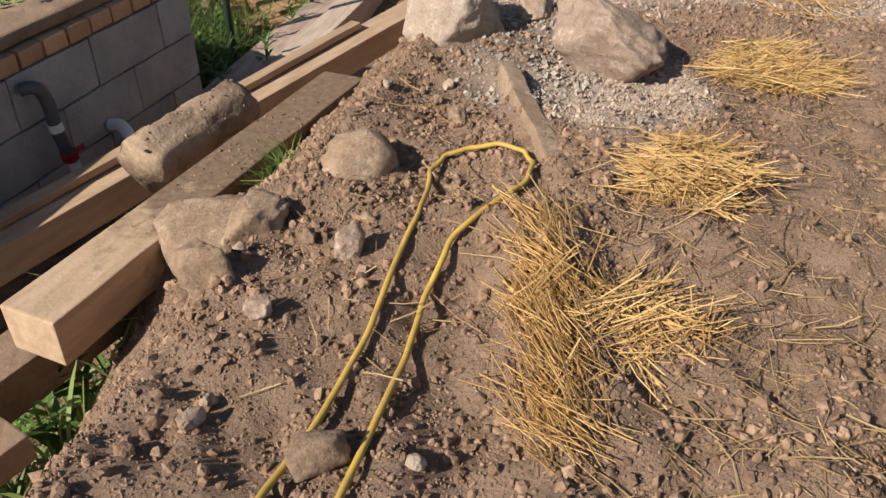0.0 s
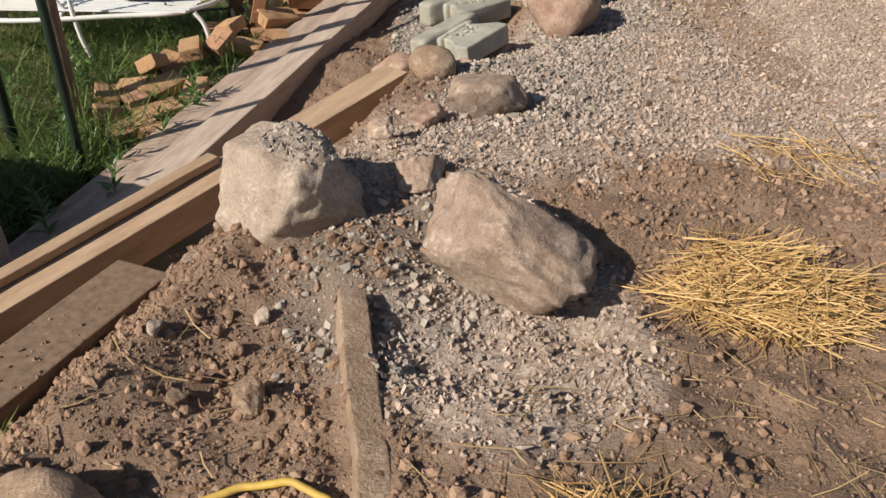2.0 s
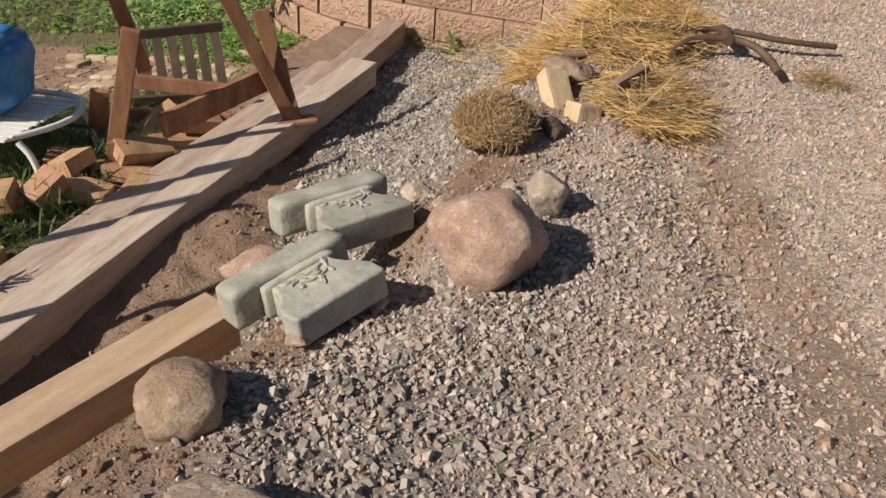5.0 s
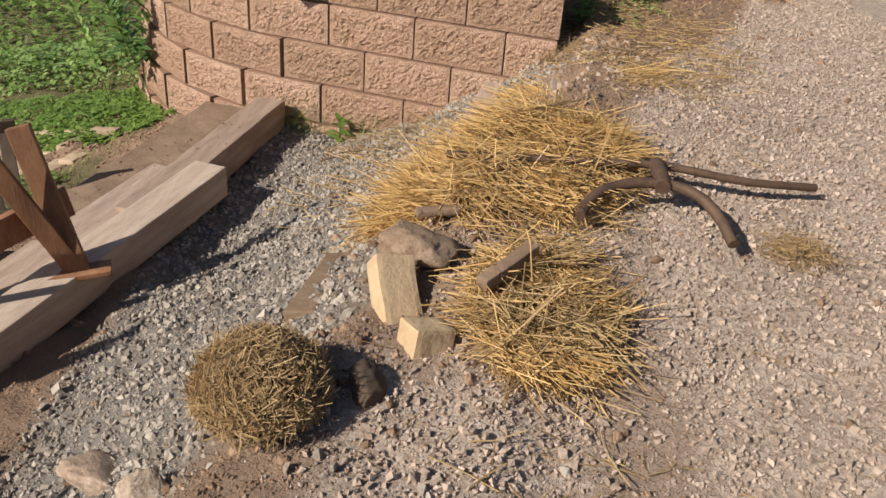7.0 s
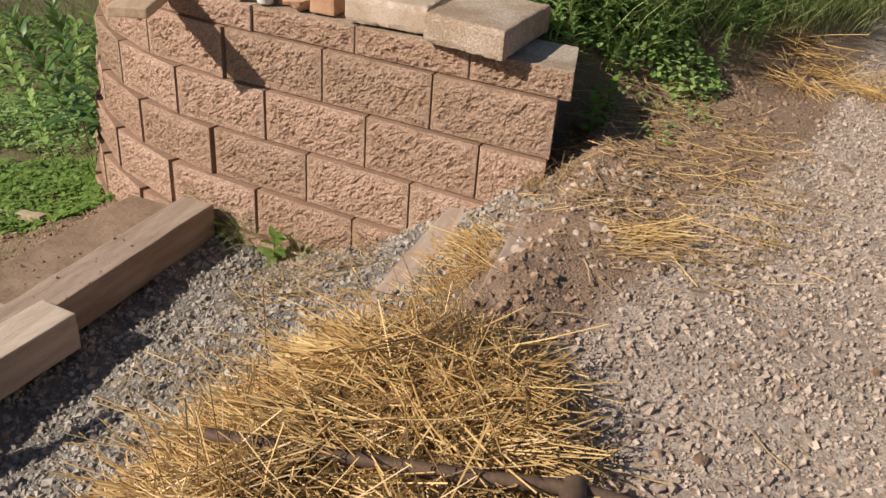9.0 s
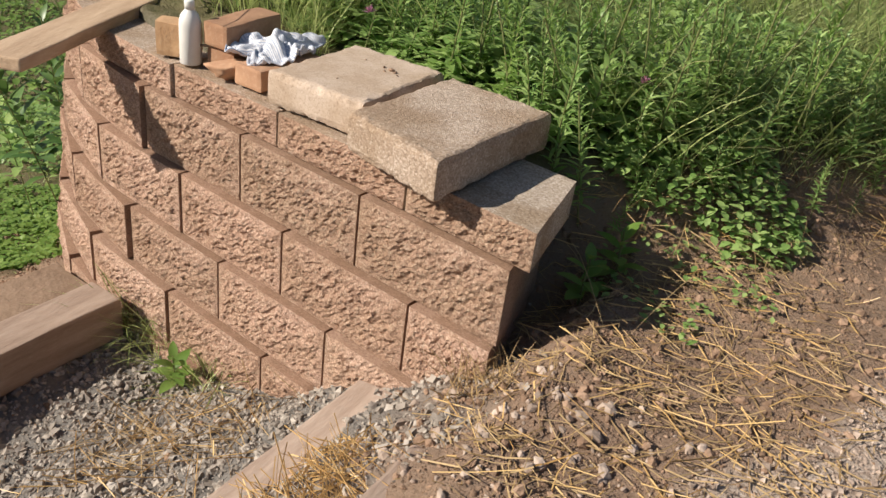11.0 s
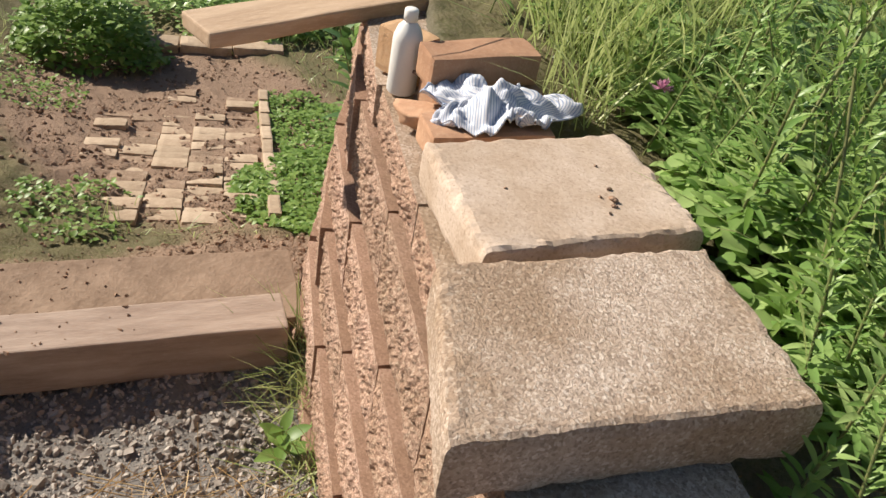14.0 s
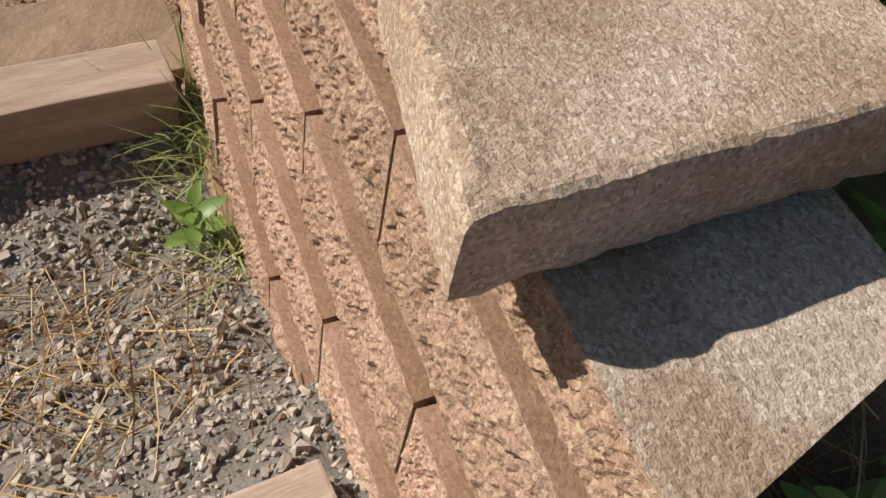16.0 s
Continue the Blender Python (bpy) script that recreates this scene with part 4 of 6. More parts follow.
# ---- pedestals with vine relief ----
def pedestal(m, label, seed):
    """A cast support lying flat: a waisted slab that ends in a thick half-round roll, with a vine in relief."""
    thing = tagged(new("garden_pedestal"), label, "pedestal", "cast pedestals")
    high = 0.078
    half = [(0.128, 0.0), (0.13, 0.05), (0.116, 0.08), (0.096, 0.105), (0.087, 0.13), (0.086, 0.16), (0.092, 0.20)]
    bm = bmesh.new()
    line = half + [(-x, y) for x, y in reversed(half)]
    face = bm.faces.new([bm.verts.new((x, y, 0)) for x, y in line])
    up = bmesh.ops.extrude_face_region(bm, geom=[face])["geom"]
    bmesh.ops.translate(bm, verts=[g for g in up if isinstance(g, bmesh.types.BMVert)], vec=(0, 0, high))
    bmesh.ops.recalc_face_normals(bm, faces=bm.faces[:])
    rim = [e for e in bm.edges if len(e.link_faces) == 2 and e.calc_face_angle() > 0.9]
    bmesh.ops.bevel(bm, geom=rim, offset=0.009, segments=3, affect="EDGES", profile=0.6)
    for v in bm.verts:
        v.co += Vector((noise.noise(v.co * 14), noise.noise(v.co * 14 + Vector((5, 0, 0))), noise.noise(v.co * 14 + Vector((0, 5, seed))))) * 0.004
    part("body", smooth_all(bm), CAST, thing)
    roll = box_mesh(bmesh.new(), (0.34, 0.085, 0.10), 0.018, 0.006, seed, 14)
    bmesh.ops.translate(roll, verts=roll.verts, vec=(-0.005, 0.215, -0.004))
    part("roll", smooth_all(roll), CAST, thing)
    collar = box_mesh(bmesh.new(), (0.21, 0.03, 0.088), 0.012, 0.004, seed + 1, 8)
    bmesh.ops.translate(collar, verts=collar.verts, vec=(0, 0.165, -0.002))
    part("collar", smooth_all(collar), CAST, thing)
    rnd = random.Random(seed)
    for k, (x, y, a, curl) in enumerate(((-0.06, 0.155, -0.9, 0.22), (0.06, 0.15, -1.3, -0.38), (0.0, 0.06, 0.3, 0.5))):
        pts = []
        for i in range(8):
            top = high + (0.002 if y < 0.15 else 0.010)
            pts.append((x, y, top))
            a += curl * rnd.uniform(0.5, 1.4)
            x, y = max(-0.105, min(0.105, x + 0.017 * math.cos(a))), max(0.016, min(0.17, y + 0.017 * math.sin(a)))
        tube("vine", pts, 0.0034, CAST, thing)
        for i in (1, 3, 5, 7):
            leaf = bmesh.new()
            bmesh.ops.create_icosphere(leaf, subdivisions=2, radius=1)
            for v in leaf.verts:
                v.co = Vector((v.co.x * 0.015, v.co.y * 0.0075 * (1 - 0.5 * v.co.x), v.co.z * 0.004 - 0.003 * abs(v.co.y)))
            ob = part("leaf", smooth_all(leaf), CAST, thing)
            ob.location, ob.rotation_euler = (max(-0.1, min(0.1, pts[i][0] + rnd.uniform(-0.014, 0.014))), max(0.018, pts[i][1] + rnd.uniform(-0.012, 0.012)), pts[i][2] + 0.001), (0, 0, rnd.uniform(0, 6))
    thing.matrix_world = m
    return thing


pedestal(pose(1.248, 7.005, 0.508, -7, -7, 50), "grey-green cast pedestal with vine relief lying on soil", 3)
pedestal(pose(1.262, 7.355, 0.514, -6, -2, 41), "grey-green cast pedestal with vine relief lying beside boulder", 7)


# ---- pickaxe ----
def pickaxe():
    thing = tagged(new("pickaxe"), "rusty iron pickaxe with long handle lying on straw", "pickaxe")
    tube("handle", [(1.87, 8.95, 0.715), (2.10, 8.95, 0.722), (2.30, 8.955, 0.725), (2.50, 8.97, 0.722), (2.74, 8.945, 0.705), (2.955, 8.975, 0.69)], 0.0125, IRON, thing)
    tube("head", [(2.235, 8.69, 0.680), (2.27, 8.76, 0.70), (2.34, 8.815, 0.716), (2.45, 8.84, 0.724), (2.55, 8.815, 0.716), (2.60, 8.735, 0.698), (2.625, 8.62, 0.668)], 0.0155, IRON, thing)
    tube("socket", [(2.47, 8.82, 0.722), (2.475, 8.89, 0.732), (2.48, 8.98, 0.722)], 0.023, IRON, thing)
    return thing


pickaxe()

# two loose bricks on the bank
brick("pale tan brick leaning on soil", pose(1.765, 8.37, 0.575, 16, -34, 106), (0.19, 0.10, 0.065), CREAM_BRICK, 11, "bricks on the bank")
brick("broken tan brick lying on soil", pose(1.855, 8.19, 0.560, -12, 14, 30), (0.10, 0.085, 0.075), CREAM_BRICK, 12, "bricks on the bank")


# ---- raised bed of grey blocks with a brick course ----
def raised_bed():
    a, b = Vector((-0.40, 6.28)), Vector((-1.43, 3.5))
    d = (b - a).normalized()
    ang = math.degrees(math.atan2(d.y, d.x))
    bed = tagged(new("raised_bed"), "grey concrete block raised bed topped with bricks", "raised bed", kind="structure")
    n = Vector((-d.y, d.x))
    if n.x > 0:
        n = -n
    for course in range(3):
        s = 0.0 if course % 2 else -0.2
        while s < 2.9:
            length = 0.3945
            lo = max(s, 0)
            if s + length > 0.06:
                c = a + d * ((lo + s + length) / 2) + n * 0.1
                ob = part("concrete_block", box_mesh(bmesh.new(), (s + length - lo, 0.2, 0.188), 0.006, 0.004, course * 9 + int(s * 7) + 3, 7), CINDER, bed)
                ob.matrix_world = pose(c.x, c.y, -0.03 + course * 0.193, 0, 0, ang)
            s += 0.397
    k, s = 0, 0.05
    while s < 2.8:
        c = a + d * s + n * 0.095
        ob = part("brick", box_mesh(bmesh.new(), (0.108, 0.2, 0.062), 0.006, 0.004, 70 + k, 6), (RED_BRICK, BRICK, BRICK, RED_BRICK)[k % 4], bed)
        ob.matrix_world = pose(c.x, c.y, 0.552, 0, 0, ang)
        s, k = s + 0.116, k + 1
    cope = part("coping", box_mesh(bmesh.new(), (2.6, 0.2, 0.05), 0.012, 0.008, 90, 14), DIRTY_WOOD, bed)
    c = a + d * 1.42 + n * 0.13
    cope.matrix_world = pose(c.x, c.y, 0.616, 0, 0, ang)
    soil = part("bed_soil", box_mesh(bmesh.new(), (2.7, 1.1, 0.5), 0.02, 0.02, 91, 14), DIRTY_ROCK, bed)
    c = a + d * 1.42 + n * 0.77
    soil.matrix_world = pose(c.x, c.y, 0.08, 0, 0, ang)
    pot = tagged(new("plant_pot"), "black plastic plant pot standing on the coping", "plant pot")
    p = a + d * 0.17 + n * 0.15
    pot.location = (p.x, p.y, 0.667)
    lathe("body", [(0.05, 0), (0.065, 0.11), (0.071, 0.112), (0.071, 0.125), (0.06, 0.125), (0.055, 0.10)], BLACK, pot)
    return a, d, n


BED = raised_bed()


def pipes():
    a, d, n = BED
    thing = tagged(new("water_pipe"), "dark grey water pipe with red valve against blocks", "pipe")
    p = a + d * 0.93 - n * 0.045
    tube("riser", [(p.x - 0.04, p.y - 0.02, 0.50), (p.x, p.y, 0.50), (p.x + 0.012, p.y + 0.02, 0.47), (p.x + 0.02, p.y + 0.03, 0.33), (p.x + 0.03, p.y + 0.05, 0.20)], 0.024, GREY_PLASTIC, thing)
    tube("collar", [(p.x + 0.018, p.y + 0.028, 0.355), (p.x + 0.02, p.y + 0.031, 0.325)], 0.027, WHITE, thing)
    tube("valve", [(p.x + 0.03, p.y + 0.04, 0.235), (p.x + 0.03, p.y + 0.05, 0.205)], 0.031, RED_PLASTIC, thing)
    tube("valve_lever", [(p.x + 0.03, p.y + 0.045, 0.225), (p.x + 0.075, p.y + 0.08, 0.24)], 0.01, RED_PLASTIC, thing)
    tube("elbow", [(p.x + 0.03, p.y + 0.06, 0.19), (p.x + 0.035, p.y + 0.065, 0.12), (p.x + 0.04, p.y + 0.07, 0.07)], 0.022, WHITE, thing)
    tube("drain", [(p.x + 0.04, p.y + 0.07, 0.05), (p.x + 0.02, p.y - 0.06, 0.03), (p.x - 0.02, p.y - 0.24, 0.03)], 0.028, GREY_PLASTIC, thing)
    q = tagged(new("waste_pipe"), "white plastic pipe elbow beside the raised bed", "pipe")
    r = a + d * 0.62 - n * 0.06
    tube("elbow", [(r.x - 0.04, r.y + 0.03, 0.20), (r.x, r.y + 0.02, 0.205), (r.x + 0.04, r.y - 0.01, 0.17), (r.x + 0.045, r.y - 0.015, 0.10)], 0.025, WHITE, q)
    tube("joint", [(r.x + 0.045, r.y - 0.016, 0.105), (r.x + 0.047, r.y - 0.017, 0.03)], 0.029, GREY_PLASTIC, q)
    tube("feed", [(r.x + 0.03, r.y - 0.03, 0.05), (r.x - 0.02, r.y - 0.16, 0.04), (r.x - 0.08, r.y - 0.30, 0.05)], 0.026, GREY_PLASTIC, q)


pipes()

# ---- posts ----
for x, y, h, r, label in ((-0.45, 7.03, 1.4, 0.02, "dark green metal fence post in the grass"), (-0.73, 7.66, 1.5, 0.04, "weathered grey-brown wooden post in grass"), (-0.86, 7.30, 1.3, 0.025, "dark green metal fence post in the grass")):
    ob = tube("fence_post", [(x, y, -0.15), (x + 0.005, y, 0.4), (x - 0.01, y + 0.01, h)], r, GREEN_METAL if r < 0.03 else DIRTY_WOOD)
    tagged(ob, label, "post", "fence posts")


# ---- brick heap ----
def heap():
    rnd = random.Random(12)
    spots = [(-0.30, 8.29, 0), (-0.35, 8.12, 0), (-0.50, 7.90, 0), (-0.36, 7.90, 0), (-0.18, 7.84, 0), (-0.19, 8.62, 0), (-0.06, 8.40, 0), (-0.28, 8.72, 0), (0.08, 8.57, 0), (-0.42, 8.2, 0), (-0.24, 7.40, 0), (-0.56, 7.62, 0),
             (-0.38, 7.45, 0), (-0.27, 8.20, 1), (-0.42, 8.02, 1), (-0.12, 8.50, 1), (0.05, 9.10, 0), (0.16, 9.24, 0), (-0.02, 8.98, 0), (0.12, 8.95, 0), (-0.08, 9.2, 0), (0.03, 9.08, 1), (0.12, 8.75, 0), (-0.02, 8.80, 0), (0.09, 8.66, 1),
             (0.17, 8.45, 0), (-0.12, 8.92, 0), (-0.14, 8.30, 1), (0.20, 9.05, 1), (-0.45, 7.76, 0), (-0.30, 7.62, 0), (-0.62, 7.80, 0)]
    for k, (x, y, up) in enumerate(spots):
        tilt = (rnd.uniform(-14, 14), rnd.uniform(-14, 14)) if up == 0 else (rnd.uniform(-30, 30), rnd.uniform(-30, 30))
        z = float(land(x, y)) + up * 0.072 + 0.006
        brick("tan brick tumbled in a heap beside the beam", pose(x, y, z, *tilt, rnd.uniform(0, 180)), (rnd.choice((0.235, 0.21, 0.15)), 0.11, 0.07), rnd.choice((BRICK, BRICK, RED_BRICK)), 100 + k, "brick heap")


heap()


# ---- broken wooden bench frame ----
def bench_frame():
    thing = tagged(new("wooden_bench"), "broken brown wooden bench frame leaning on the beam", "bench")

    def stick(name, a, b, w, h, up=(0, 0, 1), material=DARK_WOOD):
        part(name, bar(bmesh.new(), a, b, w, h, up, 0.004, 0.002, 4), material, thing)

    stick("leg", (-0.03, 8.62, 0.0), (0.15, 8.58, 0.64), 0.07, 0.03, (0.3, -1, 0))
    stick("leg", (0.12, 8.74, 0.42), (0.07, 8.55, 0.95), 0.06, 0.03, (0.5, -1, 0))
    stick("leg", (-0.20, 8.87, 0.0), (-0.13, 8.83, 0.28), 0.08, 0.03, (0.4, -1, 0))
    stick("leg", (0.66, 9.09, 0.10), (0.50, 9.16, 0.60), 0.075, 0.035, (0.4, -1, 0))
    stick("brace", (0.645, 9.10, 0.11), (0.255, 8.915, 1.06), 0.065, 0.03, (0.4, -1, 0.2))
    stick("apron", (0.17, 8.70, 0.25), (0.59, 9.22, 0.37), 0.03, 0.11)
    stick("foot_plate", (0.56, 9.06, 0.115), (0.75, 9.14, 0.125), 0.08, 0.02)
    stick("rail", (-0.18, 9.20, 0.24), (0.33, 9.27, 0.20), 0.03, 0.07)
    stick("rail", (-0.14, 9.05, 0.12), (0.34, 9.16, 0.10), 0.03, 0.06)
    stick("rail", (-0.02, 8.60, 0.16), (0.06, 8.62, 0.16), 0.05, 0.10)
    return thing


bench_frame()


def slat_panel():
    thing = tagged(new("slatted_panel"), "dark slatted wooden panel leaning behind the bench", "panel")
    part("top_rail", bar(bmesh.new(), (-0.36, 9.60, 0.31), (0.10, 9.86, 0.33), 0.03, 0.05, (0, 0, 1), 0.004, 0.002, 4), OLD_WOOD, thing)
    part("bottom_rail", bar(bmesh.new(), (-0.28, 9.45, 0.02), (0.18, 9.72, 0.0), 0.03, 0.05, (0, 0, 1), 0.004, 0.002, 4), OLD_WOOD, thing)
    for k in range(7):
        f = (k + 0.4) / 7
        a = Vector((-0.28, 9.45, 0.0)).lerp(Vector((0.18, 9.72, -0.02)), f)
        b = Vector((-0.36, 9.60, 0.29)).lerp(Vector((0.10, 9.86, 0.31)), f)
        part("slat", bar(bmesh.new(), a, b, 0.05, 0.015, (0.4, -0.8, 0.2), 0.003, 0.001, 3), OLD_WOOD, thing)


slat_panel()


def fence():
    thing = tagged(new("wooden_fence"), "dark weathered vertical board fence at the garden's edge", "fence")
    a, b = Vector((-3.6, 9.0, 0)), Vector((-1.0, 9.42, 0))
    n = 26
    for k in range(n):
        p = a.lerp(b, k / (n - 1))
        z = float(land(p.x, p.y))
        part("board", bar(bmesh.new(), (p.x, p.y, z - 0.03), (p.x, p.y, z + 0.78 + 0.03 * math.sin(k * 2.3)), 0.085, 0.018, (0.41, -0.91, 0), 0.003, 0.002, 3), OLD_WOOD, thing)
    for h in (0.22, 0.62):
        za, zb = float(land(a.x, a.y)) + h, float(land(b.x, b.y)) + h
        part("rail", bar(bmesh.new(), (a.x - 0.02, a.y + 0.035, za), (b.x - 0.02, b.y + 0.035, zb), 0.03, 0.06, (0, 0, 1), 0.003, 0.002, 3), OLD_WOOD, thing)


fence()


# ---- lounger with a blue bag ----
def lounger():
    thing = tagged(new("sun_lounger"), "white tubular sun lounger with slatted seat on grass", "lounger")
    z = 0.20
    tube("frame", [(-0.35, 8.46, z), (-0.24, 8.88, z), (-0.6, 8.98, z), (-1.6, 8.88, z), (-1.68, 8.60, z), (-1.6, 8.36, z), (-0.6, 8.37, z)], 0.014, WHITE, thing, closed=True)
    for k in range(11):
        y = 8.42 + k * 0.046
        part("slat", bar(bmesh.new(), (-0.34 + k * 0.009, y, z + 0.012), (-1.6, y, z + 0.012), 0.034, 0.008, (0, 0, 1), 0.002, 0.001, 4), WHITE, thing)
    for x, y, dx in ((-0.30, 8.43, 0.07), (-0.26, 8.86, 0.07), (-1.02, 8.42, -0.04), (-1.5, 8.44, -0.05), (-1.0, 8.90, -0.04)):
        tube("leg", [(x, y, z), (x + dx * 0.6, y, z - 0.06), (x + dx, y, -0.04)], 0.013, WHITE, thing)
    for k in range(7):
        h = k * 0.05
        part("backrest_slat", bar(bmesh.new(), (-1.08 - h * 0.5, 8.44, z + 0.05 + h), (-1.08 - h * 0.5, 8.90, z + 0.05 + h), 0.03, 0.008, (1, 0, 0.5), 0.002, 0.001, 3), WHITE, thing)
    tube("backrest_frame", [(-1.0, 8.42, z), (-1.12, 8.42, z + 0.16), (-1.30, 8.42, z + 0.42), (-1.32, 8.66, z + 0.45), (-1.30, 8.90, z + 0.42), (-1.12, 8.90, z + 0.16), (-1.0, 8.90, z)], 0.013, WHITE, thing)
    tube("support", [(-0.92, 8.30, z + 0.30), (-0.90, 8.31, 0.1), (-0.87, 8.33, -0.04)], 0.013, WHITE, thing)
    bm = bmesh.new()
    bmesh.ops.create_icosphere(bm, subdivisions=5, radius=1)
    for v in bm.verts:
        p = v.co.copy()
        q = Vector((math.copysign(abs(p.x) ** 0.6, p.x), math.copysign(abs(p.y) ** 0.6, p.y), math.copysign(abs(p.z) ** 0.55, p.z)))
        q *= 1 + 0.10 * noise.noise(p * 2.2) + 0.07 * abs(noise.noise(p * 5 + Vector((3, 0, 0))))
        v.co = Vector((q.x * 0.24, q.y * 0.18, q.z * 0.17))
    bag = part("rubbish_bag", smooth_all(bm), BLUE_TARP)
    bag.location = (-0.62, 8.70, z + 0.19)
    tagged(bag, "full crinkled blue plastic bag on the lounger", "bag")
    ob = tube("cable", [(-0.15, 8.60, 0.0), (-0.10, 8.75, 0.10), (-0.25, 8.95, 0.06), (-0.6, 9.05, 0.0)], 0.009, GREY_PLASTIC)
    tagged(ob, "grey cable hanging beside the lounger", "cable")


lounger()


# ---- brick patio below ----
PAVER = surface("soiled_paver", (0.49, 0.385, 0.28), (0.31, 0.225, 0.155), (0.56, 0.46, 0.35), 9, 80, 0.5, 0.003, 0.95, 0.14)


def patio():
    thing = tagged(new("patio"), "sunken tan brick patio half covered with soil", "patio", kind="structure")
    rnd = random.Random(4)
    sx, sy = Vector((-0.953, 0.302)), Vector((-0.302, -0.953))
    o = Vector((-0.06, 11.20))
    tilt = math.degrees(math.atan2(sx.y, sx.x))
    for i in range(16):
        for j in range(5):
            if rnd.random() < 0.02 + 0.04 * j + (0.35 if i > 10 else 0) or (j > 3 and i < 6):
                continue
            p = o + sx * (i * 0.112 + 0.06 + (0.0 if j % 2 else 0.05)) + sy * (j * 0.165 + 0.12)
            ob = part("paving_brick", box_mesh(bmesh.new(), (0.108, 0.161, 0.06), 0.007, 0.004, i * 7 + j, 4), rnd.choice((PAVER, PAVER, DIRTY_ROCK)), thing)
            ob.matrix_world = pose(p.x, p.y, float(ground_z(p.x, p.y)) - 0.053 + rnd.uniform(-0.010, 0.006), rnd.uniform(-2, 2), 9 + rnd.uniform(-2, 2), tilt + rnd.uniform(-2, 2))
    for i in range(9):
        p = o + sx * (i * 0.20 + 0.08) + sy * -0.01
        ob = part("edging_brick", box_mesh(bmesh.new(), (0.19, 0.055, 0.11), 0.008, 0.005, 300 + i, 5), PAVER, thing)
        ob.matrix_world = pose(p.x, p.y, float(land(p.x, p.y)) - 0.065, 0, 9, tilt + rnd.uniform(-2, 2))
    for i in range(4):
        p = Vector((-2.42, 11.95)) + sy * (i * 0.34) + sx * 0.1
        ob = part("edging_slab", box_mesh(bmesh.new(), (0.16, 0.33, 0.07), 0.012, 0.006, 320 + i, 6), PAVER, thing)
        ob.matrix_world = pose(p.x, p.y, float(land(p.x, p.y)) - 0.02, 0, 0, tilt)


patio()


# ---- loose gravel, clods, straw, grass ----
def strands(name, p, d, length, width, bend, material, label, category, rings=3, flat=False, taper=1.0, kind="stuff", parent=None):
    """Many thin stalks or blades: from p along d, bent by bend at the tip."""
    n = len(p)
    d = d / np.linalg.norm(d, axis=1)[:, None]
    ref = np.where(np.abs(d[:, 2:3]) > 0.9, np.array([[1.0, 0, 0]]), np.array([[0, 0, 1.0]]))
    u = np.cross(d, ref)
    u /= np.linalg.norm(u, axis=1)[:, None]
    v = np.cross(d, u)
    sides = 2 if flat else 3
    out = np.zeros((n, rings, sides, 3))
    for r in range(rings):
        s = r / (rings - 1)
        c = p + d * (length * s)[:, None] + bend * s * s
        w = width * (1 - (1 - taper) * s)
        if flat:
            w = width * ((0.55 + 1.2 * s * (1 - s)) if s < 1 else 0.08)
            out[:, r, 0], out[:, r, 1] = c - u * w[:, None], c + u * w[:, None]
        else:
            for k in range(3):
                a = 2 * np.pi * k / 3
                out[:, r, k] = c + (u * np.cos(a) + v * np.sin(a)) * w[:, None]
    faces = []
    for r in range(rings - 1):
        for k in range(1 if flat else 3):
            k2 = (k + 1) % sides
            faces.append((r * sides + k, r * sides + k2, (r + 1) * sides + k2, (r + 1) * sides + k))
    faces = (np.array(faces)[None] + (np.arange(n) * rings * sides)[:, None, None]).reshape(-1, 4)
    ob = raw(name, out.reshape(-1, 3).tolist(), faces.tolist(), material, parent, flat)
    return tagged(ob, label, category, kind=kind)


def lie(rng, n, up=0.15, along=None, spread=np.pi):
    a = rng.uniform(0, 2 * np.pi, n) if along is None else along + rng.normal(0, spread, n)
    return np.stack([np.cos(a), np.sin(a), rng.normal(0.02, up, n)], 1)


def straw_pile(name, label, x, y, rx, ry, high, n, seed, material=STRAW, along=None, spread=0.6, size=(0.06, 0.24), up=0.18, radius=(0.0007, 0.0018)):
    rng = np.random.default_rng(seed)
    loose = high < 0.015
    m = n if loose else max(4, n // 14)
    r, a = np.sqrt(rng.uniform(0, 1, m)) * rng.uniform(0.75, 1.12, m), rng.uniform(0, 2 * np.pi, m)
    cx, cy = x + rx * r * np.cos(a), y + ry * r * np.sin(a)
    dome = np.clip(1 - r * r, 0, 1) ** 0.7
    rise = high * dome * (0.7 + 1.1 * bumps(cx * 7, cy * 7, seed)) * rng.uniform(0.35, 1.1, m)
    d, length = lie(rng, n, up, along, spread), rng.uniform(*size, n) * (1 if loose else 1.2)
    wisp = np.arange(n) if loose else rng.integers(0, m, n)
    px, py, pz = cx[wisp], cy[wisp], rise[wisp]
    if not loose:
        heading = lie(rng, m, up * 0.6, along, spread)
        own = 0.75 * rng.uniform(0, 1, n)[:, None] ** 2
        d = heading[wisp] * (1 - own) + d * own + rng.normal(0, 0.16, (n, 3)) * np.array([[1, 1, 0.6]])
        px, py, pz = px + rng.normal(0, 0.028, n), py + rng.normal(0, 0.028, n), pz + np.abs(rng.normal(0, 0.012, n))
    pz = ground_z(px, py) + 0.006 + pz
    p = np.stack([px, py, pz], 1) - d / np.linalg.norm(d, axis=1)[:, None] * (length / 2)[:, None]
    p[:, 2] = np.maximum(p[:, 2], ground_z(p[:, 0], p[:, 1]) + 0.004)
    bend = rng.normal(0, 0.022, (n, 3)) * np.array([[1, 1, 0.6]])
    return strands(name, p, d, length, rng.uniform(*radius, n), bend, material, label, "straw")


